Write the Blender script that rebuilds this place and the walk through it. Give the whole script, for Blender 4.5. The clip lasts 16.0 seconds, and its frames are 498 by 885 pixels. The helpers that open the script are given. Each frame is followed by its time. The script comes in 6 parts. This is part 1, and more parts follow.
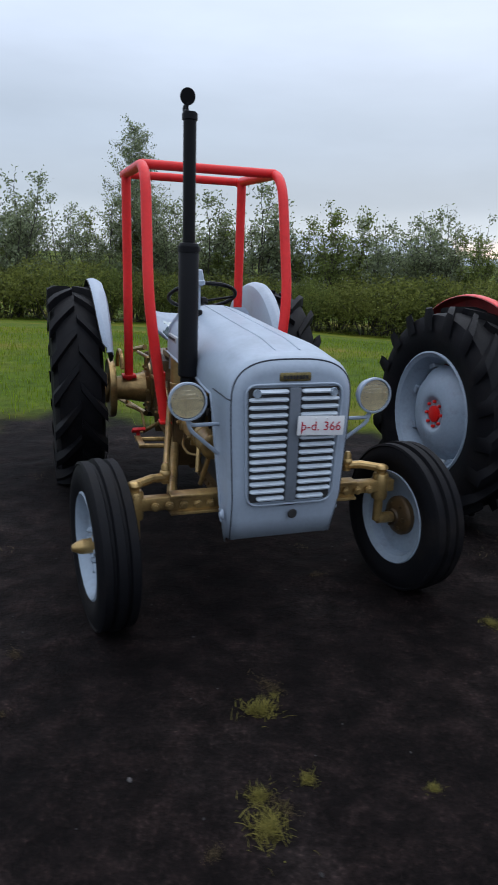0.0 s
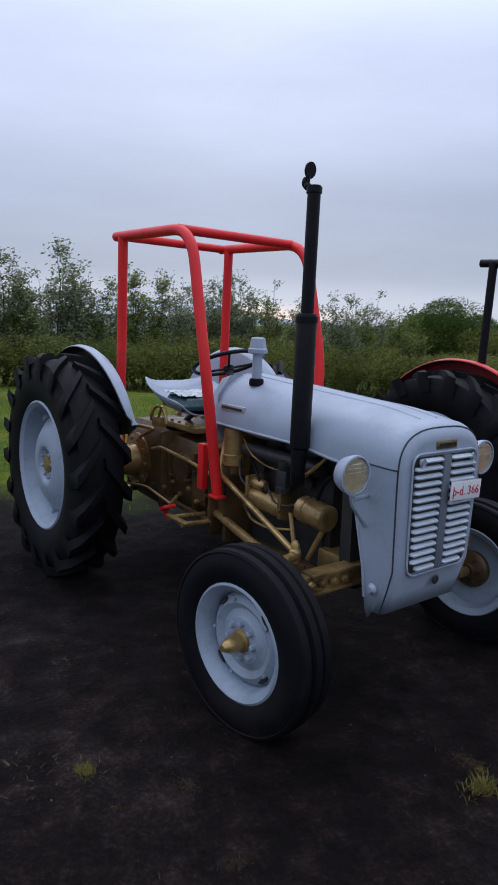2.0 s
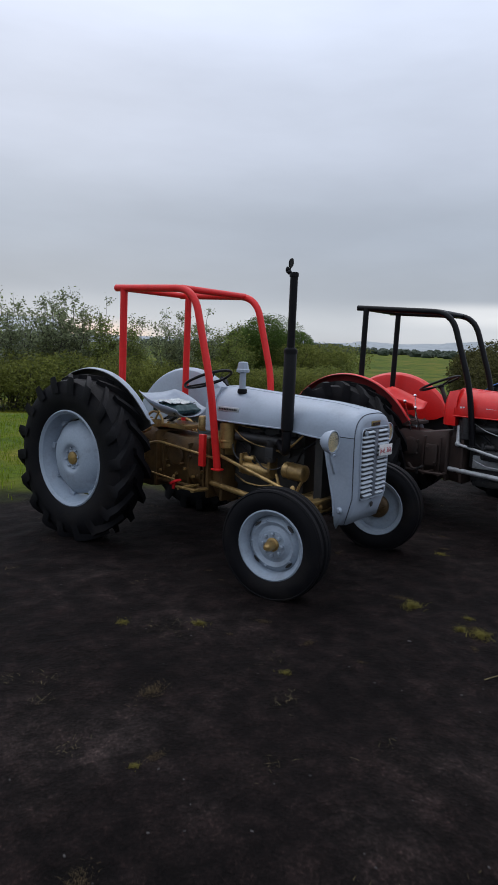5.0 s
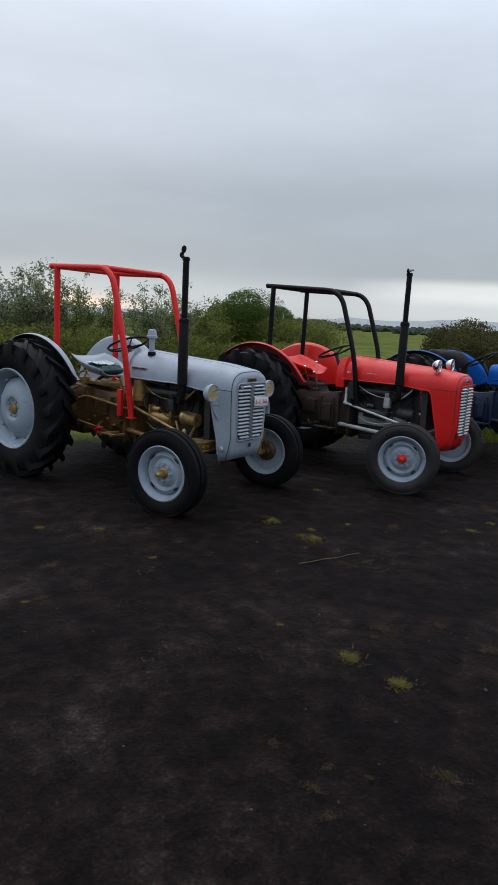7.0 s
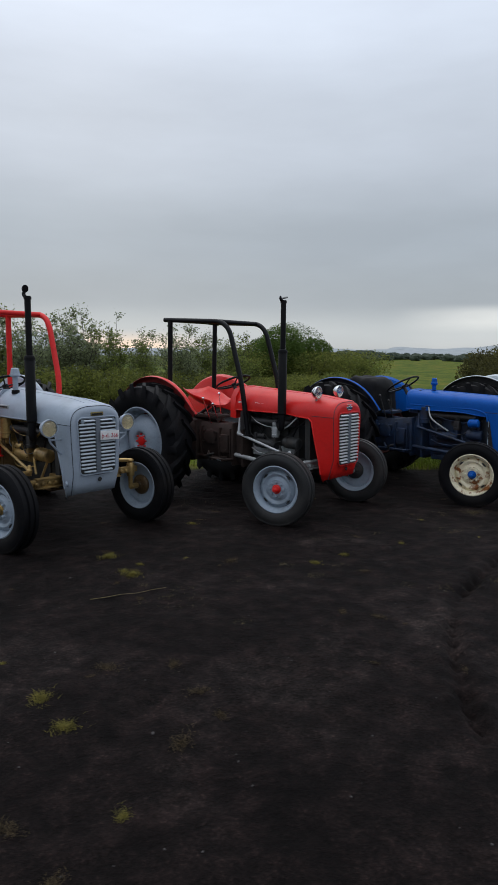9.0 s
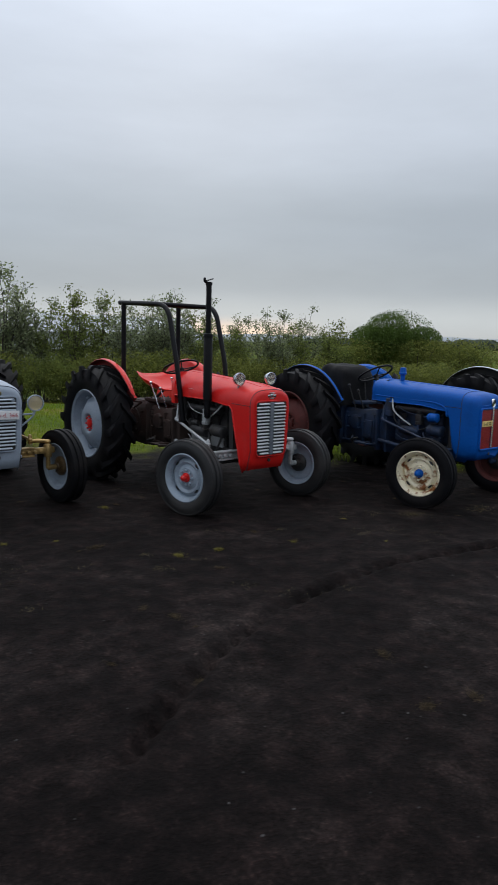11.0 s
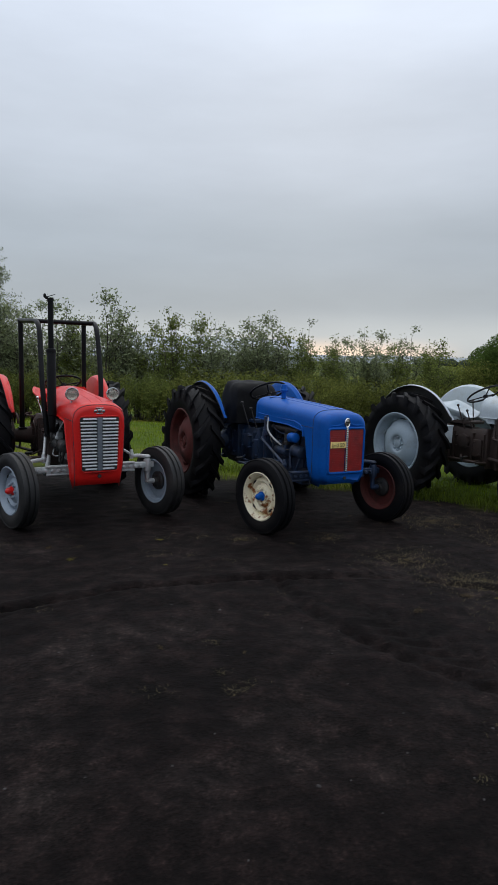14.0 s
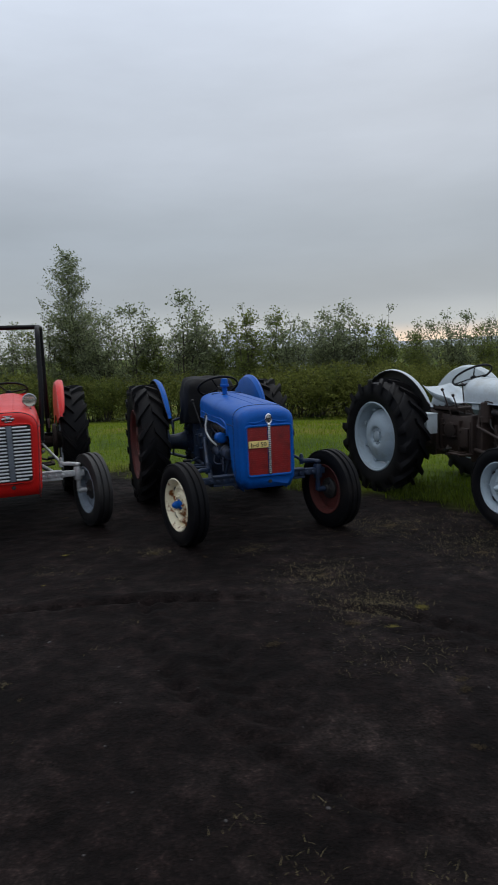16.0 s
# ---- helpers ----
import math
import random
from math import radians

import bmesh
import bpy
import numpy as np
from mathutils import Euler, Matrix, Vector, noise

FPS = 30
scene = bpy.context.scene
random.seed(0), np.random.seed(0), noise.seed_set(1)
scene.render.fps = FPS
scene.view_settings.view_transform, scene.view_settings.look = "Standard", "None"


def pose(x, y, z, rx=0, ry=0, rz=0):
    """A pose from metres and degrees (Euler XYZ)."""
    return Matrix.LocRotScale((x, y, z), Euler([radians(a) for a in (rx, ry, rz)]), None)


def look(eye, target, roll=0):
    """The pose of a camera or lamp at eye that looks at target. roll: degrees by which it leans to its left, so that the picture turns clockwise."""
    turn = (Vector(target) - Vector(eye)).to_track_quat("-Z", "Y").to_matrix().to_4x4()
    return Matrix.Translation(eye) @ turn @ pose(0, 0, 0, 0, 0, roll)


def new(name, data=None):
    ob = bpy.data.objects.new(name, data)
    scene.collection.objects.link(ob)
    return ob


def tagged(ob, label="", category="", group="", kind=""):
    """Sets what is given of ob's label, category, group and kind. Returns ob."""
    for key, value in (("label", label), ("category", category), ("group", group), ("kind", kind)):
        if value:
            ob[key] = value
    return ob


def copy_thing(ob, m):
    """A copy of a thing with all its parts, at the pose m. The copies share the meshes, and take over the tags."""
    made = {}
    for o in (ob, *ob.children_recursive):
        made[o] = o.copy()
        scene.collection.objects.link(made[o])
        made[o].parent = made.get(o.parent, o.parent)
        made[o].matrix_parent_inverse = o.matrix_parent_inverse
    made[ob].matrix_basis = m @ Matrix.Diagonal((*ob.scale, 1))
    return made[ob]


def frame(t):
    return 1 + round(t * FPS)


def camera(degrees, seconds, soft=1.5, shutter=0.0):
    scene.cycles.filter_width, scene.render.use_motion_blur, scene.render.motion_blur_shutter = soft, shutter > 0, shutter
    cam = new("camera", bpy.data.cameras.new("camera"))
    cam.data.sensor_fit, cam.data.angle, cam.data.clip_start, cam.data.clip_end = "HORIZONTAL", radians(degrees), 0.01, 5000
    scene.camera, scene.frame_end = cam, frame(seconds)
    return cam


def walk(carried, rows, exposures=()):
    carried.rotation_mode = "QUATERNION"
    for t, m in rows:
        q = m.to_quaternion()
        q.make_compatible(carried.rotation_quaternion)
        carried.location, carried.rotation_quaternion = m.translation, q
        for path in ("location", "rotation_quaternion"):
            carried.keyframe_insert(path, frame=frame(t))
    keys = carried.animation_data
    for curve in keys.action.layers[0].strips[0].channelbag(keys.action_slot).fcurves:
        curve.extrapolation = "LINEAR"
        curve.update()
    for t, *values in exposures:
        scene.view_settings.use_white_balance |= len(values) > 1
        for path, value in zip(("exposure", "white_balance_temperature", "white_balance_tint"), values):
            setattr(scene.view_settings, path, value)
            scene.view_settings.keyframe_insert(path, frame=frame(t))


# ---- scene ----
cam = camera(42.3, 16.0, soft=1.1, shutter=0.3)
METRES, EYE, TILT, LEAN, TURN = 12.6, 1.482, 2.61, 1.04, 0.0
ROWS = [
    (0.0, 0.0, 0.0, 0.0, 1.0, -18.63, -2.98),
    (0.5, -0.0291, 0.0046, -0.0021, -1.68, -17.27, -2.76),
    (1.0, -0.0546, 0.0116, -0.0009, -5.8, -14.74, -7.2),
    (1.5, -0.0829, 0.0154, -0.0022, -13.92, -13.6, -3.51),
    (2.0, -0.1042, 0.025, -0.0037, -17.82, -12.45, -4.24),
    (2.5, -0.1247, 0.0304, -0.0014, -24.39, -9.25, -4.92),
    (3.0, -0.15, 0.0228, -0.0017, -30.06, -11.61, -3.6),
    (5.5, -0.2407, -0.0779, 0.0035, -35.28, -9.63, -4.87),
    (6.0, -0.2472, -0.1047, 0.0063, -38.35, -11.2, -4.69),
    (6.5, -0.2449, -0.1314, 0.0078, -36.28, -10.9, -6.17),
    (7.0, -0.2315, -0.1544, 0.0059, -34.83, -12.06, -5.36),
    (7.5, -0.2068, -0.1733, 0.0085, -34.58, -10.62, -3.63),
    (8.0, -0.1758, -0.1909, 0.0093, -31.02, -9.37, -2.56),
    (8.5, -0.1456, -0.2068, 0.0111, -31.64, -9.15, -2.68),
    (11.0, 0.0209, -0.2682, 0.0178, -20.29, -11.0, -3.34),
    (11.5, 0.0587, -0.2741, 0.0156, -21.46, -10.6, -4.44),
    (12.0, 0.0937, -0.285, 0.0191, -18.48, -8.55, -1.36),
    (12.5, 0.1301, -0.2947, 0.0207, -15.39, -11.29, -3.06),
    (13.0, 0.1643, -0.2987, 0.0211, -14.6, -9.84, -3.77),
    (13.5, 0.1965, -0.3033, 0.0217, -10.76, -10.88, -3.06),
    (14.0, 0.2305, -0.3068, 0.0237, -8.93, -9.73, -2.81),
    (14.5, 0.2617, -0.2999, 0.024, -6.16, -9.01, -1.26),
    (15.0, 0.2968, -0.2953, 0.0232, -2.22, -11.28, -0.87),
    (15.5, 0.3273, -0.2828, 0.0222, 0.38, -9.33, -1.16),
    (16.0, 0.3578, -0.271, 0.0223, -0.56, -10.39, 1.32),
]
walk(cam, [(t, pose(0, 0, EYE, TILT, LEAN, TURN) @ pose(METRES * x, METRES * y, METRES * z, 90 + pitch, roll, yaw)) for t, x, y, z, yaw, pitch, roll in ROWS],
     ((0.0, 0.5, 6400, 9), (0.5, 0.46, 6400, 9), (1.0, 0.40, 6250, 13), (1.5, 0.40, 6200, 14), (2.0, 0.26, 6150, 16), (2.5, 0.1, 6100, 17), (3.0, 0.2, 6330, 15), (3.2, 0.18, 6400, 15), (5.5, 0.18, 6750, 10), (6.0, 0.24, 6800, 9), (6.5, 0.12, 6800, 8), (7.0, 0.2, 6850, 8), (8.0, 0.08, 6900, 8), (11.0, 0.14, 6900, 8), (11.5, 0.02, 6900, 8), (12.5, 0.16, 6900, 8), (13.5, 0.0, 6900, 8), (14.0, 0.12, 6900, 8), (16.0, -0.03, 6900, 8)))

# ---- light ----
world = bpy.data.worlds.new("overcast_evening")
scene.world = world
world.use_nodes = True
wn, wl = world.node_tree.nodes, world.node_tree.links
wn.clear()
w_out = wn.new("ShaderNodeOutputWorld")
w_bg = wn.new("ShaderNodeBackground")
w_bg.inputs["Strength"].default_value = 1.0
w_co = wn.new("ShaderNodeTexCoord")
w_sep = wn.new("ShaderNodeSeparateXYZ")
wl.new(w_co.outputs["Generated"], w_sep.inputs[0])
# cloud deck: brighter overhead, a grey belt lower down, a pale strip above the horizon
w_ramp = wn.new("ShaderNodeValToRGB")
ramp = w_ramp.color_ramp
ramp.interpolation = "EASE"
ramp.elements[0].position, ramp.elements[0].color = 0.0, (0.44, 0.48, 0.53, 1)
ramp.elements[1].position, ramp.elements[1].color = 1.0, (1.05, 1.17, 1.38, 1)
for p, c in ((0.035, (0.48, 0.53, 0.59)), (0.085, (0.36, 0.41, 0.48)), (0.17, (0.38, 0.44, 0.53)), (0.30, (0.52, 0.59, 0.72)), (0.46, (0.66, 0.75, 0.93)), (0.7, (0.90, 1.01, 1.21))):
    e = ramp.elements.new(p)
    e.color = (*c, 1)
wl.new(w_sep.outputs["Z"], w_ramp.inputs["Fac"])
w_map = wn.new("ShaderNodeMapping")
w_map.inputs["Scale"].default_value = (1.0, 1.0, 4.0)
wl.new(w_co.outputs["Generated"], w_map.inputs[0])
w_noise = wn.new("ShaderNodeTexNoise")
w_noise.inputs["Scale"].default_value = 2.2
w_noise.inputs["Detail"].default_value = 5
w_noise.inputs["Roughness"].default_value = 0.55
wl.new(w_map.outputs[0], w_noise.inputs["Vector"])
w_nr = wn.new("ShaderNodeMapRange")
w_nr.inputs["From Min"].default_value, w_nr.inputs["From Max"].default_value = 0.3, 0.7
w_nr.inputs["To Min"].default_value, w_nr.inputs["To Max"].default_value = 0.92, 1.07
wl.new(w_noise.outputs["Fac"], w_nr.inputs["Value"])
w_mul = wn.new("ShaderNodeMix")
w_mul.data_type, w_mul.blend_type = "RGBA", "MULTIPLY"
w_mul.inputs[0].default_value = 1.0
wl.new(w_ramp.outputs["Color"], w_mul.inputs[6])
wl.new(w_nr.outputs[0], w_mul.inputs[7])
# the last warm light of the set sun under the cloud edge
GLOW = radians(74)
w_dot = wn.new("ShaderNodeVectorMath")
w_dot.operation = "DOT_PRODUCT"
w_dot.inputs[1].default_value = (math.cos(GLOW), math.sin(GLOW), 0.0)
wl.new(w_co.outputs["Generated"], w_dot.inputs[0])
w_az = wn.new("ShaderNodeMapRange")
w_az.interpolation_type = "SMOOTHSTEP"
w_az.inputs["From Min"].default_value, w_az.inputs["From Max"].default_value = 0.978, 0.998
wl.new(w_dot.outputs["Value"], w_az.inputs["Value"])
w_el = wn.new("ShaderNodeMapRange")
w_el.interpolation_type = "SMOOTHSTEP"
w_el.inputs["From Min"].default_value, w_el.inputs["From Max"].default_value = 0.042, 0.010
wl.new(w_sep.outputs["Z"], w_el.inputs["Value"])
w_gf = wn.new("ShaderNodeMath")
w_gf.operation = "MULTIPLY"
wl.new(w_az.outputs[0], w_gf.inputs[0])
wl.new(w_el.outputs[0], w_gf.inputs[1])
w_glow = wn.new("ShaderNodeMix")
w_glow.data_type = "RGBA"
w_glow.inputs[7].default_value = (0.92, 0.75, 0.63, 1)
wl.new(w_gf.outputs[0], w_glow.inputs[0])
wl.new(w_mul.outputs[2], w_glow.inputs[6])
# the deck is darker away from the sunset
w_far = wn.new("ShaderNodeMapRange")
w_far.inputs["From Min"].default_value, w_far.inputs["From Max"].default_value = -0.7, 0.5
w_far.inputs["To Min"].default_value, w_far.inputs["To Max"].default_value = 0.85, 1.0
wl.new(w_dot.outputs["Value"], w_far.inputs["Value"])
w_dim = wn.new("ShaderNodeMix")
w_dim.data_type, w_dim.blend_type = "RGBA", "MULTIPLY"
w_dim.inputs[0].default_value = 1.0
wl.new(w_glow.outputs[2], w_dim.inputs[6])
wl.new(w_far.outputs[0], w_dim.inputs[7])
# a pale gap in the clouds low over the open field
w_gap = wn.new("ShaderNodeVectorMath")
w_gap.operation = "DOT_PRODUCT"
w_gap.inputs[1].default_value = (math.cos(radians(33)), math.sin(radians(33)), 0.0)
wl.new(w_co.outputs["Generated"], w_gap.inputs[0])
w_ga = wn.new("ShaderNodeMapRange")
w_ga.interpolation_type = "SMOOTHSTEP"
w_ga.inputs["From Min"].default_value, w_ga.inputs["From Max"].default_value = 0.965, 0.995
wl.new(w_gap.outputs["Value"], w_ga.inputs["Value"])
w_hi = wn.new("ShaderNodeMapRange")
w_hi.interpolation_type = "SMOOTHSTEP"
w_hi.inputs["From Min"].default_value, w_hi.inputs["From Max"].default_value = 0.080, 0.064
wl.new(w_sep.outputs["Z"], w_hi.inputs["Value"])
w_lo = wn.new("ShaderNodeMapRange")
w_lo.interpolation_type = "SMOOTHSTEP"
w_lo.inputs["From Min"].default_value, w_lo.inputs["From Max"].default_value = 0.034, 0.054
w_lo.inputs["To Min"].default_value = 0.3
wl.new(w_sep.outputs["Z"], w_lo.inputs["Value"])
w_band = wn.new("ShaderNodeMath")
w_band.operation = "MULTIPLY"
wl.new(w_hi.outputs[0], w_band.inputs[0])
wl.new(w_lo.outputs[0], w_band.inputs[1])
w_gm = wn.new("ShaderNodeMath")
w_gm.operation = "MULTIPLY"
wl.new(w_ga.outputs[0], w_gm.inputs[0])
wl.new(w_band.outputs[0], w_gm.inputs[1])
w_gn = wn.new("ShaderNodeMath")
w_gn.operation = "MULTIPLY"
wl.new(w_gm.outputs[0], w_gn.inputs[0])
wl.new(w_noise.outputs["Fac"], w_gn.inputs[1])
w_pale = wn.new("ShaderNodeMix")
w_pale.data_type = "RGBA"
w_pale.inputs[7].default_value = (0.92, 0.95, 0.98, 1)
wl.new(w_gn.outputs[0], w_pale.inputs[0])
wl.new(w_dim.outputs[2], w_pale.inputs[6])
# a little clear-sky light through the deck
w_sky = wn.new("ShaderNodeTexSky")
w_sky.sky_type, w_sky.sun_disc = "NISHITA", False
w_sky.sun_elevation, w_sky.sun_rotation = radians(25), radians(90) - GLOW
w_add = wn.new("ShaderNodeMix")
w_add.data_type, w_add.blend_type = "RGBA", "ADD"
w_add.inputs[0].default_value = 0.002
wl.new(w_pale.outputs[2], w_add.inputs[6])
wl.new(w_sky.outputs[0], w_add.inputs[7])
wl.new(w_add.outputs[2], w_bg.inputs["Color"])
wl.new(w_bg.outputs[0], w_out.inputs["Surface"])

sun = new("sun", bpy.data.lights.new("sun", "SUN"))
sun.data.energy, sun.data.angle, sun.data.color = 0.5, radians(60), (1.0, 0.95, 0.9)
sun.matrix_world = look((0, 0, 30), (-5, -14, 0))


# ---- materials ----
def mat(name, base, rough=0.5, metal=0.0, dirt=None, amount=0.3, scale=6.0, fine=60.0, bump=0.05, vary=0.12, coat=0.0, rand=0.0, spec=0.5, edges=None):
    """A painted or worn surface: base colour, a second colour in patches, fine grain and relief."""
    m = bpy.data.materials.new(name)
    m.use_nodes = True
    n, l = m.node_tree.nodes, m.node_tree.links
    p = n["Principled BSDF"]
    p.inputs["Metallic"].default_value = metal
    p.inputs["Coat Weight"].default_value = coat
    p.inputs["Specular IOR Level"].default_value = spec
    co = n.new("ShaderNodeTexCoord")
    a = n.new("ShaderNodeTexNoise")
    a.inputs["Scale"].default_value, a.inputs["Detail"].default_value, a.inputs["Roughness"].default_value = scale, 6, 0.65
    b = n.new("ShaderNodeTexNoise")
    b.inputs["Scale"].default_value, b.inputs["Detail"].default_value = fine, 3
    for t in (a, b):
        l.new(co.outputs["Object"], t.inputs["Vector"])
    r = n.new("ShaderNodeMapRange")
    r.inputs["From Min"].default_value, r.inputs["From Max"].default_value = 0.62 - 0.3 * amount, 0.72 + 0.05 * (1 - amount)
    r.inputs["To Max"].default_value = min(1.0, 0.35 + amount)
    if edges:
        r.inputs["From Min"].default_value, r.inputs["From Max"].default_value = edges
    l.new(a.outputs["Fac"], r.inputs["Value"])
    mix = n.new("ShaderNodeMix")
    mix.data_type = "RGBA"
    mix.inputs[6].default_value = (*base, 1)
    mix.inputs[7].default_value = (*(dirt or [c * 0.6 for c in base]), 1)
    l.new(r.outputs[0], mix.inputs[0])
    v = n.new("ShaderNodeMapRange")
    v.inputs["To Min"].default_value, v.inputs["To Max"].default_value = 1 - vary * 2, 1 + vary * 2
    l.new(b.outputs["Fac"], v.inputs["Value"])
    mul = n.new("ShaderNodeMix")
    mul.data_type, mul.blend_type = "RGBA", "MULTIPLY"
    mul.inputs[0].default_value = 1.0
    l.new(mix.outputs[2], mul.inputs[6])
    l.new(v.outputs[0], mul.inputs[7])
    last = mul.outputs[2]
    if rand:
        o = n.new("ShaderNodeNewGeometry")
        h = n.new("ShaderNodeMapRange")
        h.inputs["To Min"].default_value, h.inputs["To Max"].default_value = 1 - rand, 1 + rand
        l.new(o.outputs["Random Per Island"], h.inputs["Value"])
        m2 = n.new("ShaderNodeMix")
        m2.data_type, m2.blend_type = "RGBA", "MULTIPLY"
        m2.inputs[0].default_value = 1.0
        l.new(last, m2.inputs[6])
        l.new(h.outputs[0], m2.inputs[7])
        last = m2.outputs[2]
    l.new(last, p.inputs["Base Color"])
    q = n.new("ShaderNodeMapRange")
    q.inputs["To Min"].default_value, q.inputs["To Max"].default_value = max(0.05, rough - 0.12), min(1, rough + 0.15)
    l.new(a.outputs["Fac"], q.inputs["Value"])
    l.new(q.outputs[0], p.inputs["Roughness"])
    if bump:
        k = n.new("ShaderNodeBump")
        k.inputs["Strength"].default_value, k.inputs["Distance"].default_value = bump, 0.01
        l.new(b.outputs["Fac"], k.inputs["Height"])
        l.new(k.outputs[0], p.inputs["Normal"])
    return m


GREY = mat("grey_blue_paint", (0.32, 0.375, 0.45), 0.36, dirt=(0.22, 0.255, 0.30), amount=0.25, scale=3, bump=0.03, vary=0.05)
GREY_RIM = mat("silver_grey_wheel_paint", (0.29, 0.35, 0.42), 0.45, dirt=(0.17, 0.18, 0.19), amount=0.3, scale=9, vary=0.06)
RED = mat("red_paint", (0.70, 0.016, 0.014), 0.33, dirt=(0.52, 0.012, 0.012), amount=0.3, scale=3, vary=0.05, bump=0.03, coat=0.05, spec=0.4)
FRAME_RED = mat("red_tube_paint", (0.72, 0.022, 0.022), 0.42, dirt=(0.5, 0.018, 0.018), amount=0.3, scale=8, vary=0.05, spec=0.3)
BLUE = mat("blue_paint", (0.001, 0.088, 0.39), 0.38, dirt=(0.001, 0.052, 0.24), amount=0.3, scale=4, vary=0.07, bump=0.04, spec=0.14)
BLUE_GRIME = mat("grimy_blue_paint", (0.008, 0.028, 0.075), 0.6, dirt=(0.012, 0.012, 0.014), amount=0.8, scale=7)
PALE_WHEEL = mat("pale_blue_grey_wheel_paint", (0.36, 0.44, 0.50), 0.5, dirt=(0.25, 0.27, 0.27), amount=0.35, scale=8, vary=0.05)
PALE = mat("pale_grey_paint", (0.50, 0.56, 0.60), 0.45, dirt=(0.36, 0.36, 0.33), amount=0.35, scale=5, vary=0.06)
# gold castings: the grime patches also carry the deep shadow under the bonnet
GOLD = mat("bronze_gold_paint", (0.44, 0.29, 0.11), 0.30, metal=0.55, dirt=(0.05, 0.03, 0.016), amount=0.65, scale=6, bump=0.12)
# darker copy of the gold, shadow and grime both in its colour
GOLD_SHADED_GRIME = mat("shaded_grimy_bronze_paint", (0.15, 0.088, 0.034), 0.42, metal=0.3, dirt=(0.022, 0.014, 0.009), amount=0.8, scale=5, bump=0.15)
BROWN = mat("rusty_brown_casting", (0.036, 0.020, 0.015), 0.7, dirt=(0.016, 0.012, 0.011), amount=0.6, scale=6, bump=0.2)
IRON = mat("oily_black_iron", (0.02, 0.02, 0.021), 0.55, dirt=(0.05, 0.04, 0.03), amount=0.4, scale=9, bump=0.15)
SILVER = mat("silver_paint", (0.45, 0.47, 0.48), 0.45, metal=0.3, dirt=(0.15, 0.14, 0.13), amount=0.4, scale=10)
CHROME = mat("chrome", (0.75, 0.76, 0.78), 0.16, metal=1.0, vary=0.03, bump=0.0, amount=0.2)
BLACK = mat("black_paint", (0.0045, 0.0045, 0.006), 0.42, dirt=(0.012, 0.010, 0.009), amount=0.3, scale=9, vary=0.1, spec=0.18)
RUBBER = mat("tyre_rubber", (0.0052, 0.0052, 0.0066), 0.62, dirt=(0.018, 0.015, 0.0135), amount=0.4, scale=5, bump=0.12, vary=0.15, spec=0.13)
WORN_RUBBER = mat("scuffed_tyre_rubber", (0.010, 0.010, 0.011), 0.6, dirt=(0.036, 0.032, 0.030), amount=0.5, scale=5, bump=0.12, vary=0.15)
WHITE = mat("white_enamel", (0.75, 0.75, 0.75), 0.35, vary=0.03, bump=0, amount=0.15)
CREAM = mat("cream_rim_paint_with_rust", (0.82, 0.74, 0.54), 0.5, dirt=(0.24, 0.075, 0.012), amount=0.8, edges=(0.53, 0.62), scale=13, vary=0.08)
RUST_RED = mat("faded_red_rim_paint", (0.11, 0.022, 0.018), 0.7, dirt=(0.03, 0.016, 0.013), amount=0.5, scale=7)
GRILLE_RED = mat("red_grille_paint", (0.30, 0.015, 0.015), 0.45, dirt=(0.12, 0.01, 0.01), amount=0.5, scale=12)
YELLOW = mat("yellow_plate", (0.92, 0.70, 0.26), 0.45, dirt=(0.8, 0.55, 0.25), amount=0.4, scale=30)
BRASS = mat("brass_badge", (0.30, 0.24, 0.10), 0.35, metal=0.8, dirt=(0.04, 0.035, 0.03), amount=0.6, scale=60)
VINYL = mat("black_vinyl_cover", (0.0035, 0.0035, 0.0045), 0.7, dirt=(0.012, 0.012, 0.013), amount=0.3, bump=0.1, spec=0.2)
PLASTIC = mat("clear_grey_plastic_film", (0.48, 0.52, 0.52), 0.22, dirt=(0.25, 0.36, 0.36), amount=0.5, scale=9, bump=0.1)
TARP = mat("dark_green_tarp", (0.01, 0.045, 0.05), 0.35, dirt=(0.02, 0.08, 0.085), amount=0.5, scale=14)
LETTER_RED = mat("red_letter_paint", (0.45, 0.01, 0.03), 0.4, bump=0, vary=0.02)
RED_PLASTIC = mat("red_pedal_paint", (0.6, 0.015, 0.02), 0.4)


def glass(name, tint, rough):
    m = bpy.data.materials.new(name)
    m.use_nodes = True
    p = m.node_tree.nodes["Principled BSDF"]
    p.inputs["Base Color"].default_value = (*tint, 1)
    p.inputs["Transmission Weight"].default_value = 1.0
    p.inputs["Roughness"].default_value = rough
    p.inputs["IOR"].default_value = 1.45
    return m


LENS = glass("ribbed_lamp_glass", (1.0, 0.97, 0.9), 0.04)
REFLECTOR = mat("warm_lamp_reflector", (0.92, 0.83, 0.60), 0.3, metal=0.45, dirt=(0.70, 0.58, 0.36), amount=0.4, scale=20, bump=0)


# ---- mesh helpers ----
def part(name, bm, material, parent=None, label="", smooth=35):
    me = bpy.data.meshes.new(name)
    bmesh.ops.recalc_face_normals(bm, faces=bm.faces[:])
    bm.to_mesh(me)
    bm.free()
    me.materials.append(material)
    if smooth:
        me.polygons.foreach_set("use_smooth", [True] * len(me.polygons))
        me.set_sharp_from_angle(angle=radians(smooth))
    ob = new(name, me)
    ob.parent = parent
    if label:
        tagged(ob, label)
    return ob


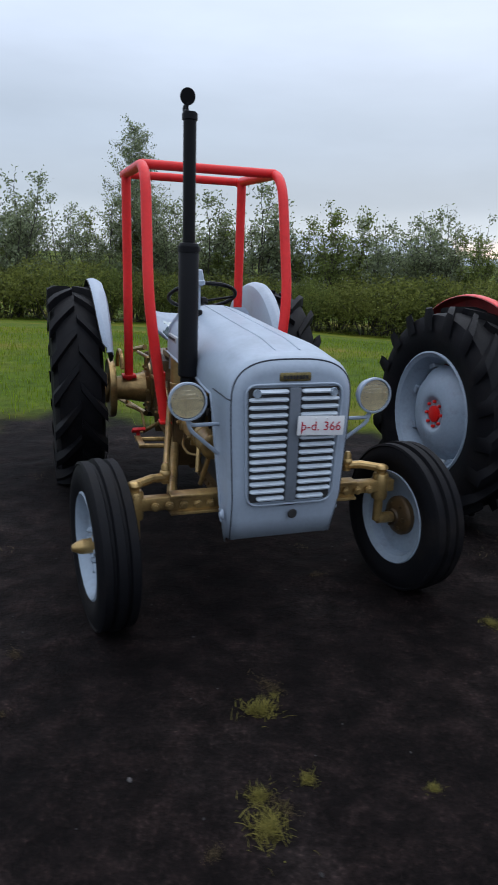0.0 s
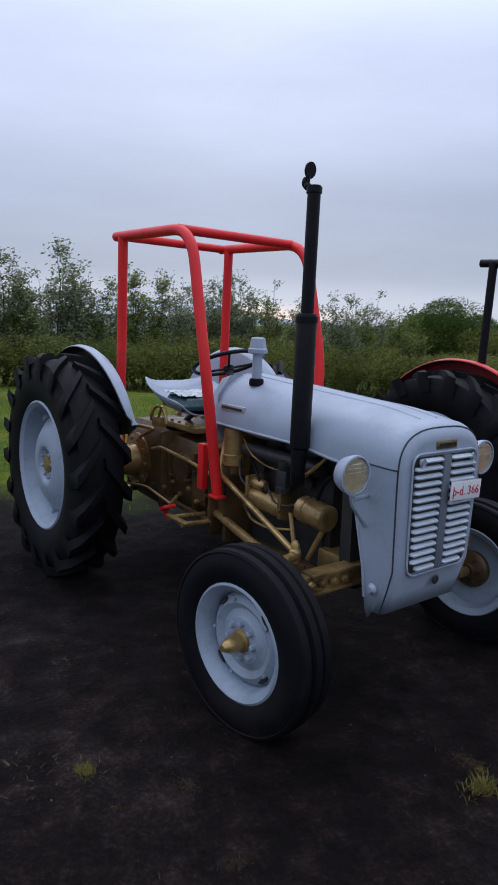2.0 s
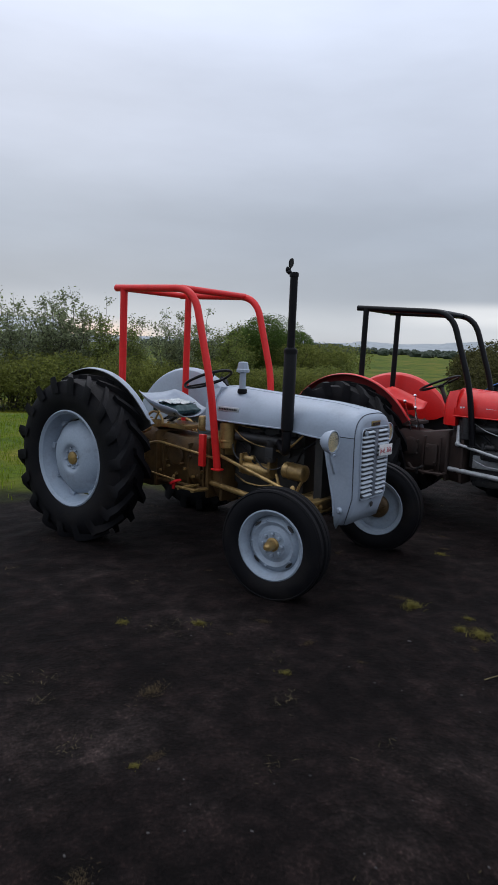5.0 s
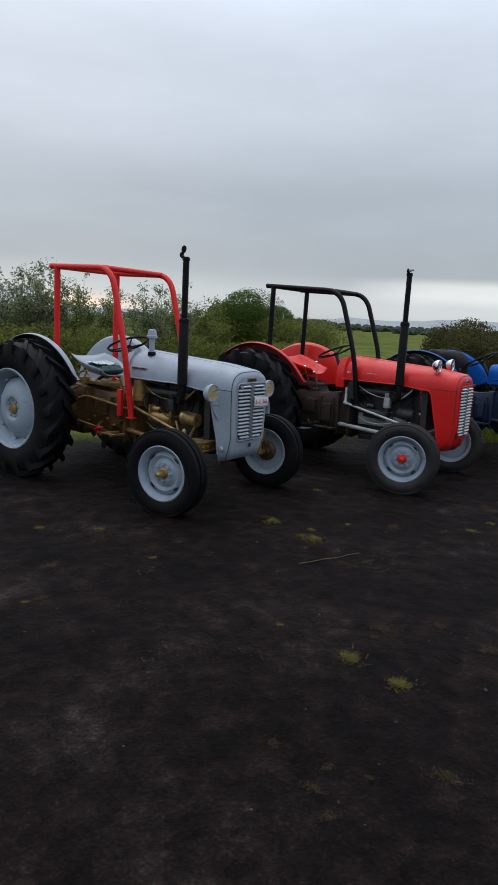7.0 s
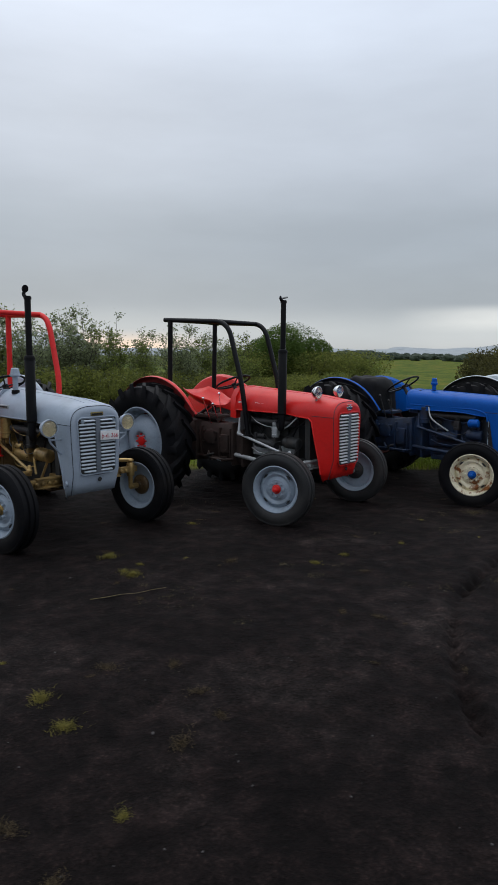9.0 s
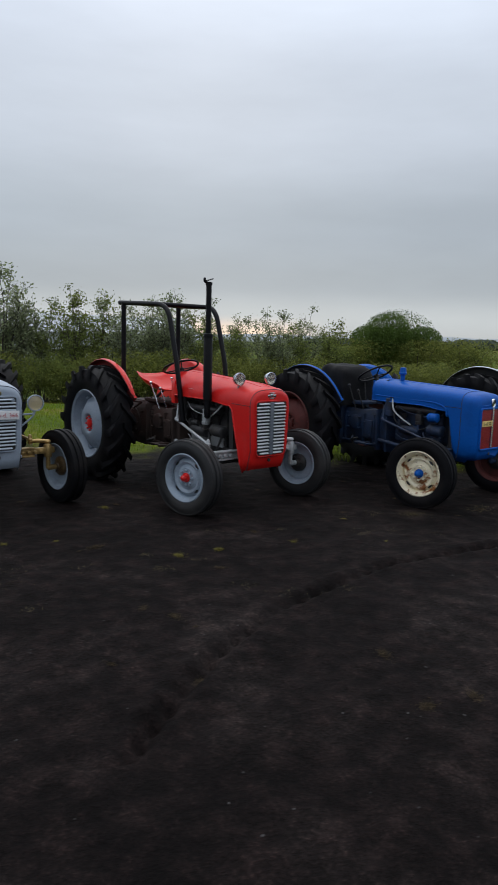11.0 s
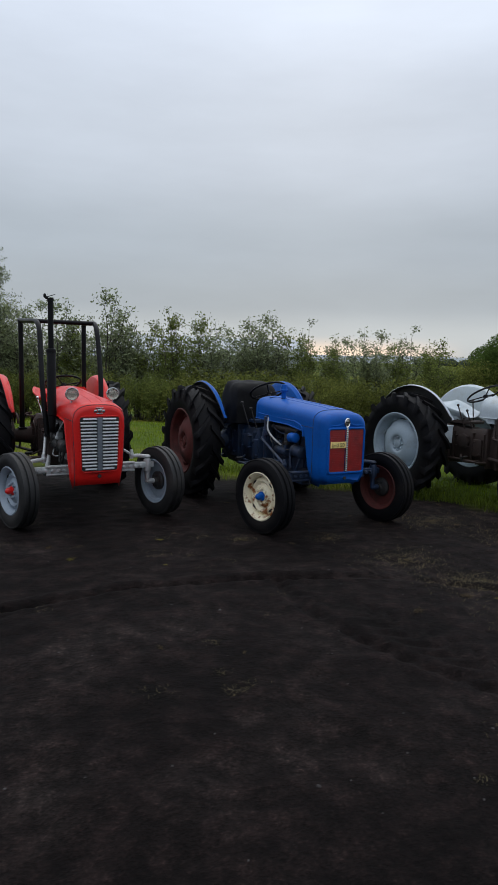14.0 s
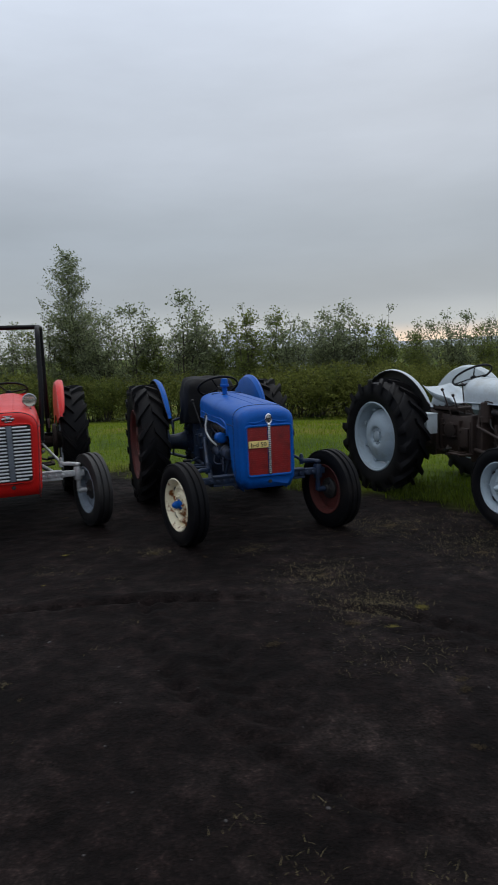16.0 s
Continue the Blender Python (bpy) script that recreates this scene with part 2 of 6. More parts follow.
def again(ob, parent, m):
    """One more object on the mesh of ob."""
    o = new(ob.name.split(".")[0], ob.data)
    o.parent, o.matrix_basis = parent, m
    return o


def quads(bm, rings, close=True, ends=True):
    rows = [[bm.verts.new(p) for p in ring] for ring in rings]
    k = len(rows[0])
    for a, b in zip(rows, rows[1:]):
        for i in range(k if close else k - 1):
            bm.faces.new((a[i], a[(i + 1) % k], b[(i + 1) % k], b[i]))
    if ends and close:
        bm.faces.new(rows[0])
        bm.faces.new(rows[-1])
    return rows


def lathe(bm, profile, seg=32, axis="Y", at=(0, 0, 0), closed=False):
    """Turns a profile of (radius, height along the axis) about an axis."""
    at = Vector(at)
    rings = []
    for r, h in profile:
        ring = []
        for i in range(seg):
            a = 2 * math.pi * i / seg
            c, s = r * math.cos(a), r * math.sin(a)
            ring.append(at + Vector({"Y": (c, h, s), "Z": (c, s, h), "X": (h, c, s)}[axis]))
        rings.append(ring)
    if closed:
        rings.append(rings[0])
        rows = [[bm.verts.new(p) for p in ring] for ring in rings[:-1]]
        rows.append(rows[0])
        for a, b in zip(rows, rows[1:]):
            for i in range(seg):
                bm.faces.new((a[i], a[(i + 1) % seg], b[(i + 1) % seg], b[i]))
    else:
        quads(bm, rings)


def fillet(points, r, steps=6):
    """A path with its corners rounded."""
    pts = [Vector(p) for p in points]
    out = [pts[0]]
    for a, b, c in zip(pts, pts[1:], pts[2:]):
        u, v = (a - b), (c - b)
        d = min(r, u.length * 0.49, v.length * 0.49)
        p, q = b + u.normalized() * d, b + v.normalized() * d
        for i in range(steps + 1):
            t = i / steps
            out.append(p * (1 - t) ** 2 + b * 2 * t * (1 - t) + q * t * t)
    out.append(pts[-1])
    return out


def tube(bm, points, r, seg=10, r2=None):
    pts = [Vector(p) for p in points]
    rings = []
    side = None
    for i, p in enumerate(pts):
        d = (pts[min(i + 1, len(pts) - 1)] - pts[max(i - 1, 0)]).normalized()
        if side is None:
            side = d.orthogonal().normalized()
        side = (side - d * side.dot(d)).normalized()
        up = d.cross(side)
        t = i / (len(pts) - 1)
        rad = r if r2 is None else r + (r2 - r) * t
        rings.append([p + (side * math.cos(2 * math.pi * k / seg) + up * math.sin(2 * math.pi * k / seg)) * rad for k in range(seg)])
    quads(bm, rings)


def box(bm, c, s, bevel=0.008, m=None):
    made = bmesh.ops.create_cube(bm, size=1, matrix=(m or Matrix()) @ Matrix.Translation(c) @ Matrix.Diagonal((*s, 1)))
    if bevel:
        edges = list({e for v in made["verts"] for e in v.link_edges})
        bmesh.ops.bevel(bm, geom=edges, offset=bevel, segments=2, affect="EDGES", profile=0.6)


def rod(bm, a, b, r, seg=10):
    tube(bm, [a, b], r, seg)


def ball(bm, c, r, s=(1, 1, 1), seg=12):
    bmesh.ops.create_uvsphere(bm, u_segments=seg, v_segments=max(6, seg // 2), radius=r, matrix=Matrix.Translation(c) @ Matrix.Diagonal((*s, 1)))


def words(text, size, depth=0.002):
    """A bmesh of writing in the x-z plane, centred, facing -y."""
    cu = bpy.data.curves.new("writing", "FONT")
    cu.body, cu.size, cu.extrude, cu.align_x, cu.align_y = text, size, depth, "CENTER", "CENTER"
    cu.resolution_u = 2
    ob = bpy.data.objects.new("writing", cu)
    scene.collection.objects.link(ob)
    bpy.context.view_layer.update()
    me = ob.evaluated_get(bpy.context.evaluated_depsgraph_get()).to_mesh()
    bm = bmesh.new()
    bm.from_mesh(me)
    bpy.data.objects.remove(ob)
    bpy.data.curves.remove(cu)
    bmesh.ops.rotate(bm, verts=bm.verts, cent=(0, 0, 0), matrix=Matrix.Rotation(radians(90), 3, "X"))
    return bm


def thing(name, m, label, category, group=""):
    e = new(name)
    e.empty_display_size = 0.2
    e.matrix_basis = m
    return tagged(e, label, category, group)


# ---- ground ----
def smooth(a, b, x):
    t = min(1.0, max(0.0, (x - a) / (b - a)))
    return t * t * (3 - 2 * t)


def grass_edge(x):
    return 5.8 - 0.105 * max(0.0, x - 0.3) ** 1.85 if x < 9 else -1.4


def fall(x, y):
    """The field falls away behind the gravel yard."""
    d = y - 5.5 + 0.45 * max(0.0, x - 2)
    return -3.3 * smooth(0, 46, d) + 4.6 * smooth(60, 420, d)


def rut(x, y):
    """Wheel tracks pressed into the soil."""
    z = 0.0
    for cx, cy, r, x0, x1, y0, y1 in ((3.75, -3.1, 3.62, 0.2, 4.3, -1.2, 9), (6.3, 0.6, 2.47, 3, 5.4, -3, 0.6), (3.9, -2.2, 2.75, 3.6, 6.2, -0.5, 9)):
        d = math.hypot(x - cx, y - cy) - r + 0.03 * noise.noise((x * 2, y * 2, 6))
        if abs(d) < 0.3 and x0 < x < x1 and y0 < y < y1:
            deep = (0.068 if r > 3 else 0.042) * (0.75 + 0.7 * noise.noise((x * 2.6, y * 2.6, 3)))
            arc = math.atan2(y - cy, x - cx) * r
            deep *= 0.8 + 0.35 * math.sin(arc * 2 * math.pi / 0.14 + d * 20)
            z += -deep * math.exp(-(d / 0.035) ** 2) + 0.25 * deep * math.exp(-((abs(d) - 0.085) / 0.03) ** 2)
    # lug prints of a wide tyre
    for px, py, ux, uy, long in ((3.85, 0.55, 0.464, -0.886, 2.7), (4.35, 0.75, 0.80, -0.60, 2.6)):
        u, v = (x - px) * ux + (y - py) * uy, (y - py) * ux - (x - px) * uy
        if 0 < u < long and abs(v) < 0.17:
            k = math.sin((u + 0.9 * abs(v)) * 2 * math.pi / 0.15)
            z -= 0.020 * smooth(-0.1, 0.7, k) * smooth(0.17, 0.12, abs(v)) * (0.55 + 1.3 * noise.noise((x * 1.9, y * 1.9, 14))) * smooth(0, 0.3, u) * smooth(long, long - 0.4, u)
    return z


def height(x, y):
    near = 1 - smooth(8, 25, math.hypot(x - 2, y))
    z = fall(x, y)
    if near > 0:
        z += near * (0.012 * noise.noise((x * 0.8, y * 0.8, 0)) + 0.012 * noise.noise((x * 3, y * 3, 4)) + 0.010 * noise.noise((x * 8, y * 8, 8)) + rut(x, y))
    else:
        z += 0.25 * noise.noise((x * 0.03, y * 0.03, 2))
    return z


def spread(lo, hi, fine, far):
    """Coordinates that are fine between lo and hi and grow coarser outwards."""
    c = list(np.arange(lo, hi + fine / 2, fine))
    s, a, b = fine, [], []
    x = lo
    while x > -far:
        s *= 1.28
        x -= s
        a.append(x)
    x, s = hi, fine
    while x < far:
        s *= 1.28
        x += s
        b.append(x)
    return a[::-1] + c + b


xs, ys = spread(-4.2, 7.4, 0.026, 3500), spread(-2.6, 5.0, 0.026, 3500)
verts = [(x, y, height(x, y)) for y in ys for x in xs]
W = len(xs)
faces = [(j * W + i, j * W + i + 1, (j + 1) * W + i + 1, (j + 1) * W + i) for j in range(len(ys) - 1) for i in range(W - 1)]
me = bpy.data.meshes.new("ground")
me.from_pydata(verts, [], faces)
me.polygons.foreach_set("use_smooth", [True] * len(faces))
grown = me.attributes.new("grown", "FLOAT", "POINT")
grown.data.foreach_set("value", [smooth(-0.5, 0.5, y - grass_edge(x) + 0.6 * noise.noise((x * 0.9, y * 0.9, 1)) + 0.5 * noise.noise((x * 3, y * 3, 5))) for x, y, z in verts])
ground = tagged(new("ground", me), "dark volcanic soil yard running into a green meadow", "ground", kind="structure")


def ground_material():
    m = bpy.data.materials.new("dark_soil_and_meadow")
    m.use_nodes = True
    n, l = m.node_tree.nodes, m.node_tree.links
    p = n["Principled BSDF"]
    p.inputs["Roughness"].default_value = 0.85
    p.inputs["Specular IOR Level"].default_value = 0.08
    co = n.new("ShaderNodeTexCoord")

    def tex(scale, detail, rough=0.6):
        t = n.new("ShaderNodeTexNoise")
        t.inputs["Scale"].default_value, t.inputs["Detail"].default_value, t.inputs["Roughness"].default_value = scale, detail, rough
        l.new(co.outputs["Object"], t.inputs["Vector"])
        return t

    def ramp(src, stops):
        r = n.new("ShaderNodeValToRGB")
        r.color_ramp.elements[0].position, r.color_ramp.elements[0].color = stops[0][0], (*stops[0][1], 1)
        r.color_ramp.elements[1].position, r.color_ramp.elements[1].color = stops[-1][0], (*stops[-1][1], 1)
        for q, c in stops[1:-1]:
            r.color_ramp.elements.new(q).color = (*c, 1)
        l.new(src, r.inputs["Fac"])
        return r

    big, mid, fine = tex(1.1, 6, 0.62), tex(7, 6, 0.7), tex(70, 4, 0.7)
    soil = ramp(big.outputs["Fac"], ((0.38, (0.0050, 0.0033, 0.0032)), (0.52, (0.0088, 0.0059, 0.0057)), (0.60, (0.0130, 0.0094, 0.0090)), (0.70, (0.0225, 0.0170, 0.0160))))
    # lighter crumbs, plus the light and dark of clods put into the colour
    patch = ramp(mid.outputs["Fac"], ((0.40, (0.5, 0.5, 0.5)), (0.50, (0.9, 0.9, 0.9)), (0.57, (1.35, 1.31, 1.28)), (0.66, (2.1, 2.0, 1.95))))
    grit_relief = ramp(fine.outputs["Fac"], ((0.38, (0.5, 0.5, 0.5)), (0.54, (1.0, 1.0, 1.0)), (0.62, (1.8, 1.75, 1.7)), (0.70, (3.4, 3.2, 3.0))))
    mul = n.new("ShaderNodeMix")
    mul.data_type, mul.blend_type = "RGBA", "MULTIPLY"
    mul.inputs[0].default_value = 1
    l.new(soil.outputs[0], mul.inputs[6])
    l.new(patch.outputs[0], mul.inputs[7])
    mul2 = n.new("ShaderNodeMix")
    mul2.data_type, mul2.blend_type = "RGBA", "MULTIPLY"
    mul2.inputs[0].default_value = 0.8
    l.new(mul.outputs[2], mul2.inputs[6])
    l.new(grit_relief.outputs[0], mul2.inputs[7])
    field = tex(0.22, 6, 0.65)
    turf = ramp(field.outputs["Fac"], ((0.34, (0.030, 0.058, 0.004)), (0.47, (0.064, 0.098, 0.006)), (0.56, (0.105, 0.115, 0.010)), (0.66, (0.155, 0.122, 0.024))))
    blade = ramp(mid.outputs["Fac"], ((0.3, (0.6, 0.6, 0.6)), (0.7, (1.35, 1.35, 1.35))))
    mul3 = n.new("ShaderNodeMix")
    mul3.data_type, mul3.blend_type = "RGBA", "MULTIPLY"
    mul3.inputs[0].default_value = 1
    l.new(turf.outputs[0], mul3.inputs[6])
    l.new(blade.outputs[0], mul3.inputs[7])
    at = n.new("ShaderNodeAttribute")
    at.attribute_name = "grown"
    mix = n.new("ShaderNodeMix")
    mix.data_type = "RGBA"
    l.new(at.outputs["Fac"], mix.inputs[0])
    l.new(mul2.outputs[2], mix.inputs[6])
    l.new(mul3.outputs[2], mix.inputs[7])
    l.new(mix.outputs[2], p.inputs["Base Color"])
    b1 = n.new("ShaderNodeBump")
    b1.inputs["Strength"].default_value, b1.inputs["Distance"].default_value = 0.7, 0.05
    l.new(mid.outputs["Fac"], b1.inputs["Height"])
    b2 = n.new("ShaderNodeBump")
    b2.inputs["Strength"].default_value, b2.inputs["Distance"].default_value = 0.6, 0.008
    l.new(fine.outputs["Fac"], b2.inputs["Height"])
    l.new(b1.outputs[0], b2.inputs["Normal"])
    l.new(b2.outputs[0], p.inputs["Normal"])
    return m


me.materials.append(ground_material())


# ---- tractors: x ahead, y to the tractor's left, z up, origin on the ground under the rear axle ----
def tyre_rear(R=0.64, rim=0.355, w=0.295, lugs=18):
    bm = bmesh.new()
    h = w / 2
    c = R - 0.042
    lathe(bm, [(rim, -h * 0.72), (rim + 0.03, -h * 0.86), (rim + 0.11, -h), (c - 0.06, -h * 0.97), (c - 0.012, -h * 0.8), (c, -h * 0.45), (c + 0.004, 0), (c, h * 0.45), (c - 0.012, h * 0.8),
               (c - 0.06, h * 0.97), (rim + 0.11, h), (rim + 0.03, h * 0.86), (rim, h * 0.72)], 56, closed=True)
    for side in (-1, 1):
        for k in range(lugs):
            a0 = 2 * math.pi * (k + (0.5 if side > 0 else 0)) / lugs
            rings = []
            for t in (0, 0.25, 0.5, 0.75, 1.0, 1.22):
                y = side * h * (0.02 + 1.0 * min(t, 1.0))
                a = a0 + 0.30 * t
                lo = c - 0.012 - (0.014 if t > 0.9 else 0)
                hi = R - (0.004 if t < 0.9 else 0.016)
                if t > 1.1:
                    lo, hi = c - 0.10, c - 0.065
                    y = side * h * 1.06
                    a = a0 + 0.33
                wd = 0.042 + 0.016 * t
                rings.append([(rr * math.cos(a + s * wd * q), y, rr * math.sin(a + s * wd * q)) for rr, s, q in ((lo, -1, 1.25), (hi, -1, 0.8), (hi, 1, 0.8), (lo, 1, 1.25))])
            quads(bm, rings)
    return bm


def tyre_front(R=0.345, rim=0.208, w=0.165):
    bm = bmesh.new()
    h = w / 2
    prof = [(rim, -h * 0.7), (rim + 0.02, -h * 0.85), (rim + 0.06, -h), (R - 0.045, -h * 0.96), (R - 0.02, -h * 0.82)]
    for c in (-0.62, 0.0, 0.62):
        prof += [(R - 0.016, h * (c - 0.25)), (R - (0 if c == 0 else 0.006), h * (c - 0.18)), (R - (0 if c == 0 else 0.006), h * (c + 0.18)), (R - 0.016, h * (c + 0.25))]
    prof += [(R - 0.02, h * 0.82), (R - 0.045, h * 0.96), (rim + 0.06, h), (rim + 0.02, h * 0.85), (rim, h * 0.7)]
    lathe(bm, prof, 48, closed=True)
    return bm


def bolts(bm, n, r, y, size=0.011, length=0.014):
    for k in range(n):
        a = 2 * math.pi * k / n
        lathe(bm, [(size, y), (size, y + length), (size * 0.6, y + length + 0.003)], 6, "Y", (r * math.cos(a), 0, r * math.sin(a)))


def rear_rim(rim=0.355, w=0.25, out=0.10):
    """Rim with a deep domed disc; the outer side is +y."""
    bm = bmesh.new()
    h = w / 2
    lathe(bm, [(rim + 0.022, h), (rim + 0.02, h - 0.012), (rim - 0.004, h - 0.02), (rim - 0.012, h * 0.5), (rim - 0.04, h * 0.2), (rim - 0.04, -h * 0.3), (rim - 0.006, -h * 0.8), (rim + 0.02, -h),
               (rim + 0.012, -h - 0.004), (rim - 0.016, -h * 0.8), (rim - 0.05, -h * 0.3), (rim - 0.05, h * 0.2), (rim - 0.02, h * 0.55), (rim - 0.010, h - 0.012), (rim + 0.012, h + 0.006)], 48, closed=True)
    for k in range(8):
        a = 2 * math.pi * (k + 0.5) / 8
        box(bm, (0, 0, 0), (0.03, 0.05, 0.05), 0.006, Matrix.Rotation(-a, 4, "Y") @ Matrix.Translation((rim - 0.055, 0.02, 0)))
    return bm


def rear_disc(rim=0.355, out=0.10):
    bm = bmesh.new()
    r = rim - 0.055
    lathe(bm, [(0.001, out - 0.025), (0.085, out - 0.025), (0.10, out - 0.006), (0.115, out), (0.135, out - 0.002), (0.20, out - 0.012), (r - 0.06, out - 0.038), (r - 0.025, out - 0.062), (r - 0.008, 0.012), (r, 0.0), (r - 0.02, -0.006), (r - 0.07, out - 0.075), (0.001, out - 0.06)], 64)
    # the edge is scalloped between the eight rim lugs
    for v in bm.verts:
        q = math.hypot(v.co.x, v.co.z)
        if q > 0.14:
            k = 1 - 0.045 * smooth(0.16, r, q) * (0.5 - 0.5 * math.cos(8 * math.atan2(v.co.z, v.co.x) - math.pi)) ** 1.5
            v.co.x, v.co.z = v.co.x * k, v.co.z * k
    return bm


def front_rim(rim=0.208):
    bm = bmesh.new()
    lathe(bm, [(rim + 0.016, 0.066), (rim + 0.012, 0.056), (rim - 0.012, 0.045), (rim - 0.02, 0.0), (rim - 0.01, -0.05), (rim + 0.014, -0.064), (rim + 0.008, -0.07), (rim - 0.02, -0.052), (rim - 0.032, 0.0), (rim - 0.022, 0.046), (rim + 0.006, 0.072)], 40, closed=True)
    r = rim - 0.03
    lathe(bm, [(0.001, 0.030), (0.085, 0.030), (0.095, 0.018), (0.115, 0.012), (0.14, 0.030), (r - 0.012, 0.012), (r, -0.004), (r - 0.02, -0.008), (0.12, 0.0), (0.001, 0.012)], 40)
    bolts(bm, 8, 0.066, 0.030, 0.0115, 0.018)
    bolts(bm, 5, 0.15, 0.026, 0.007, 0.008)
    return bm


def slot(a):
    """A dark cooling slot between wheel disc and rim."""
    bm = bmesh.new()
    rings = []
    for i in range(7):
        b = a + 0.055 * (i - 3)
        k = 0.009 * math.sin(math.pi * (i + 0.4) / 6.8)
        rings.append([((0.160 + d) * math.cos(b), y, (0.160 + d) * math.sin(b)) for d, y in ((-k, 0.021), (k, 0.017), (k, 0.029 - 0.004), (-k, 0.031 - 0.002))])
    quads(bm, rings)
    return bm


def hub_cap(length=0.075, r=0.031):
    bm = bmesh.new()
    lathe(bm, [(0.043, 0.028), (0.043, 0.038), (r, 0.042), (r, 0.05 + length * 0.4), (r * 0.88, 0.05 + length * 0.62), (r * 0.66, 0.05 + length * 0.82), (r * 0.4, 0.05 + length), (0.001, 0.052 + length)], 20)
    return bm


def pressed(x, y, z, x_nose, tuck, tuck_z, pinch):
    """The nose leans back below the grille and narrows downwards; its rear edge leans ahead."""
    w = smooth(x_nose - 0.24, x_nose - 0.04, x)
    ahead = 0.10 * max(0.0, 0.80 - z) * (1 - w) * smooth(x_nose - 0.45, x_nose - 0.30, x) if pinch else 0.0
    narrow = 1 - pinch * max(0.0, 0.92 - z) * smooth(x_nose - 0.36, x_nose - 0.10, x)
    return x - tuck * max(0.0, tuck_z - z) * (w if pinch else 1.0) + ahead, y * narrow, z


def shell(stations, tuck=0.3, tuck_z=0.58, side_rows=6, arc=12, pinch=0.0):
    """Sheet-metal bonnet and nose: stations of (x, half width, top, lower edge, height of the rounded shoulder, squareness)."""
    bm = bmesh.new()
    rings = []
    for x, hw, zt, zb, sh, n in stations:
        half = []
        zs = max(zb + 0.01, zt - sh)
        for i in range(side_rows):
            z = zb + (zs - zb) * i / side_rows
            half.append((hw, z))
        for i in range(arc + 1):
            a = math.pi / 2 * i / arc
            half.append((hw * max(0.0, math.cos(a)) ** (2 / n), zs + (zt - zs) * math.sin(a) ** (2 / n)))
        ring = [(-y, z) for y, z in half] + [(y, z) for y, z in half[-2::-1]]
        rings.append([pressed(x, y, z, stations[-1][0], tuck, tuck_z, pinch) for y, z in ring])
    rows = quads(bm, rings, close=False)
    bm.faces.new(rows[-1])
    return bm


def fender(tractor, paint, lining, label, R=0.70, y0=0.485, flange=0.10, a0=27, a1=165, x0=0.0, z0=0.62):
    """Half-round mudguards: an upright plate with a curled outer edge, and a thin darker sheet on the wheel's side."""
    steps = 30
    for side in (-1, 1):
        for name, d, material in (("fender", 0.0, paint), ("fender_dark_sheet", 0.004, lining)):
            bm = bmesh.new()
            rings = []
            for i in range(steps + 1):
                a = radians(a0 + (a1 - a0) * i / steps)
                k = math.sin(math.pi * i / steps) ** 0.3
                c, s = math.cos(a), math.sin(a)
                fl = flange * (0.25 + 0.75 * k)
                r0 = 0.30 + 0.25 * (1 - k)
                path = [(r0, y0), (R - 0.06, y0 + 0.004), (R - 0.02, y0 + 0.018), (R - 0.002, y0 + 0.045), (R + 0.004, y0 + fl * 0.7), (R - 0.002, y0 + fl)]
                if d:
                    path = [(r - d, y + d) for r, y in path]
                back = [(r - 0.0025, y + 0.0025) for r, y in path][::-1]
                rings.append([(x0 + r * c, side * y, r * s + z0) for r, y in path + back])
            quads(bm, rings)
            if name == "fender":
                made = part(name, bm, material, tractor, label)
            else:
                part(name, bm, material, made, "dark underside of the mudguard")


def steering_wheel(parent, at, tilt, r=0.20, material=BLACK):
    m = Matrix.Translation(at) @ Matrix.Rotation(radians(tilt), 4, "Y")
    bm = bmesh.new()
    tube(bm, [m @ Vector((r * math.cos(a), r * math.sin(a), 0)) for a in [2 * math.pi * i / 36 for i in range(37)]], 0.011, 8)
    for k in range(3):
        a = radians(90 + 120 * k)
        rod(bm, m @ Vector((0, 0, -0.03)), m @ Vector((r * math.cos(a), r * math.sin(a), 0)), 0.007, 8)
    lathe(bm, [(0.03, -0.045), (0.03, -0.02), (0.02, -0.012), (0.001, -0.012)], 16, "Z")
    for v in bm.verts[-64:]:
        v.co = m @ v.co
    wheel = part("steering_wheel", bm, material, parent, "thin black steering wheel with three spokes")
    bm = bmesh.new()
    rod(bm, m @ Vector((0, 0, -0.04)), m @ Vector((0, 0, -0.34)), 0.02, 12)
    part("steering_column", bm, IRON, parent)
    return wheel


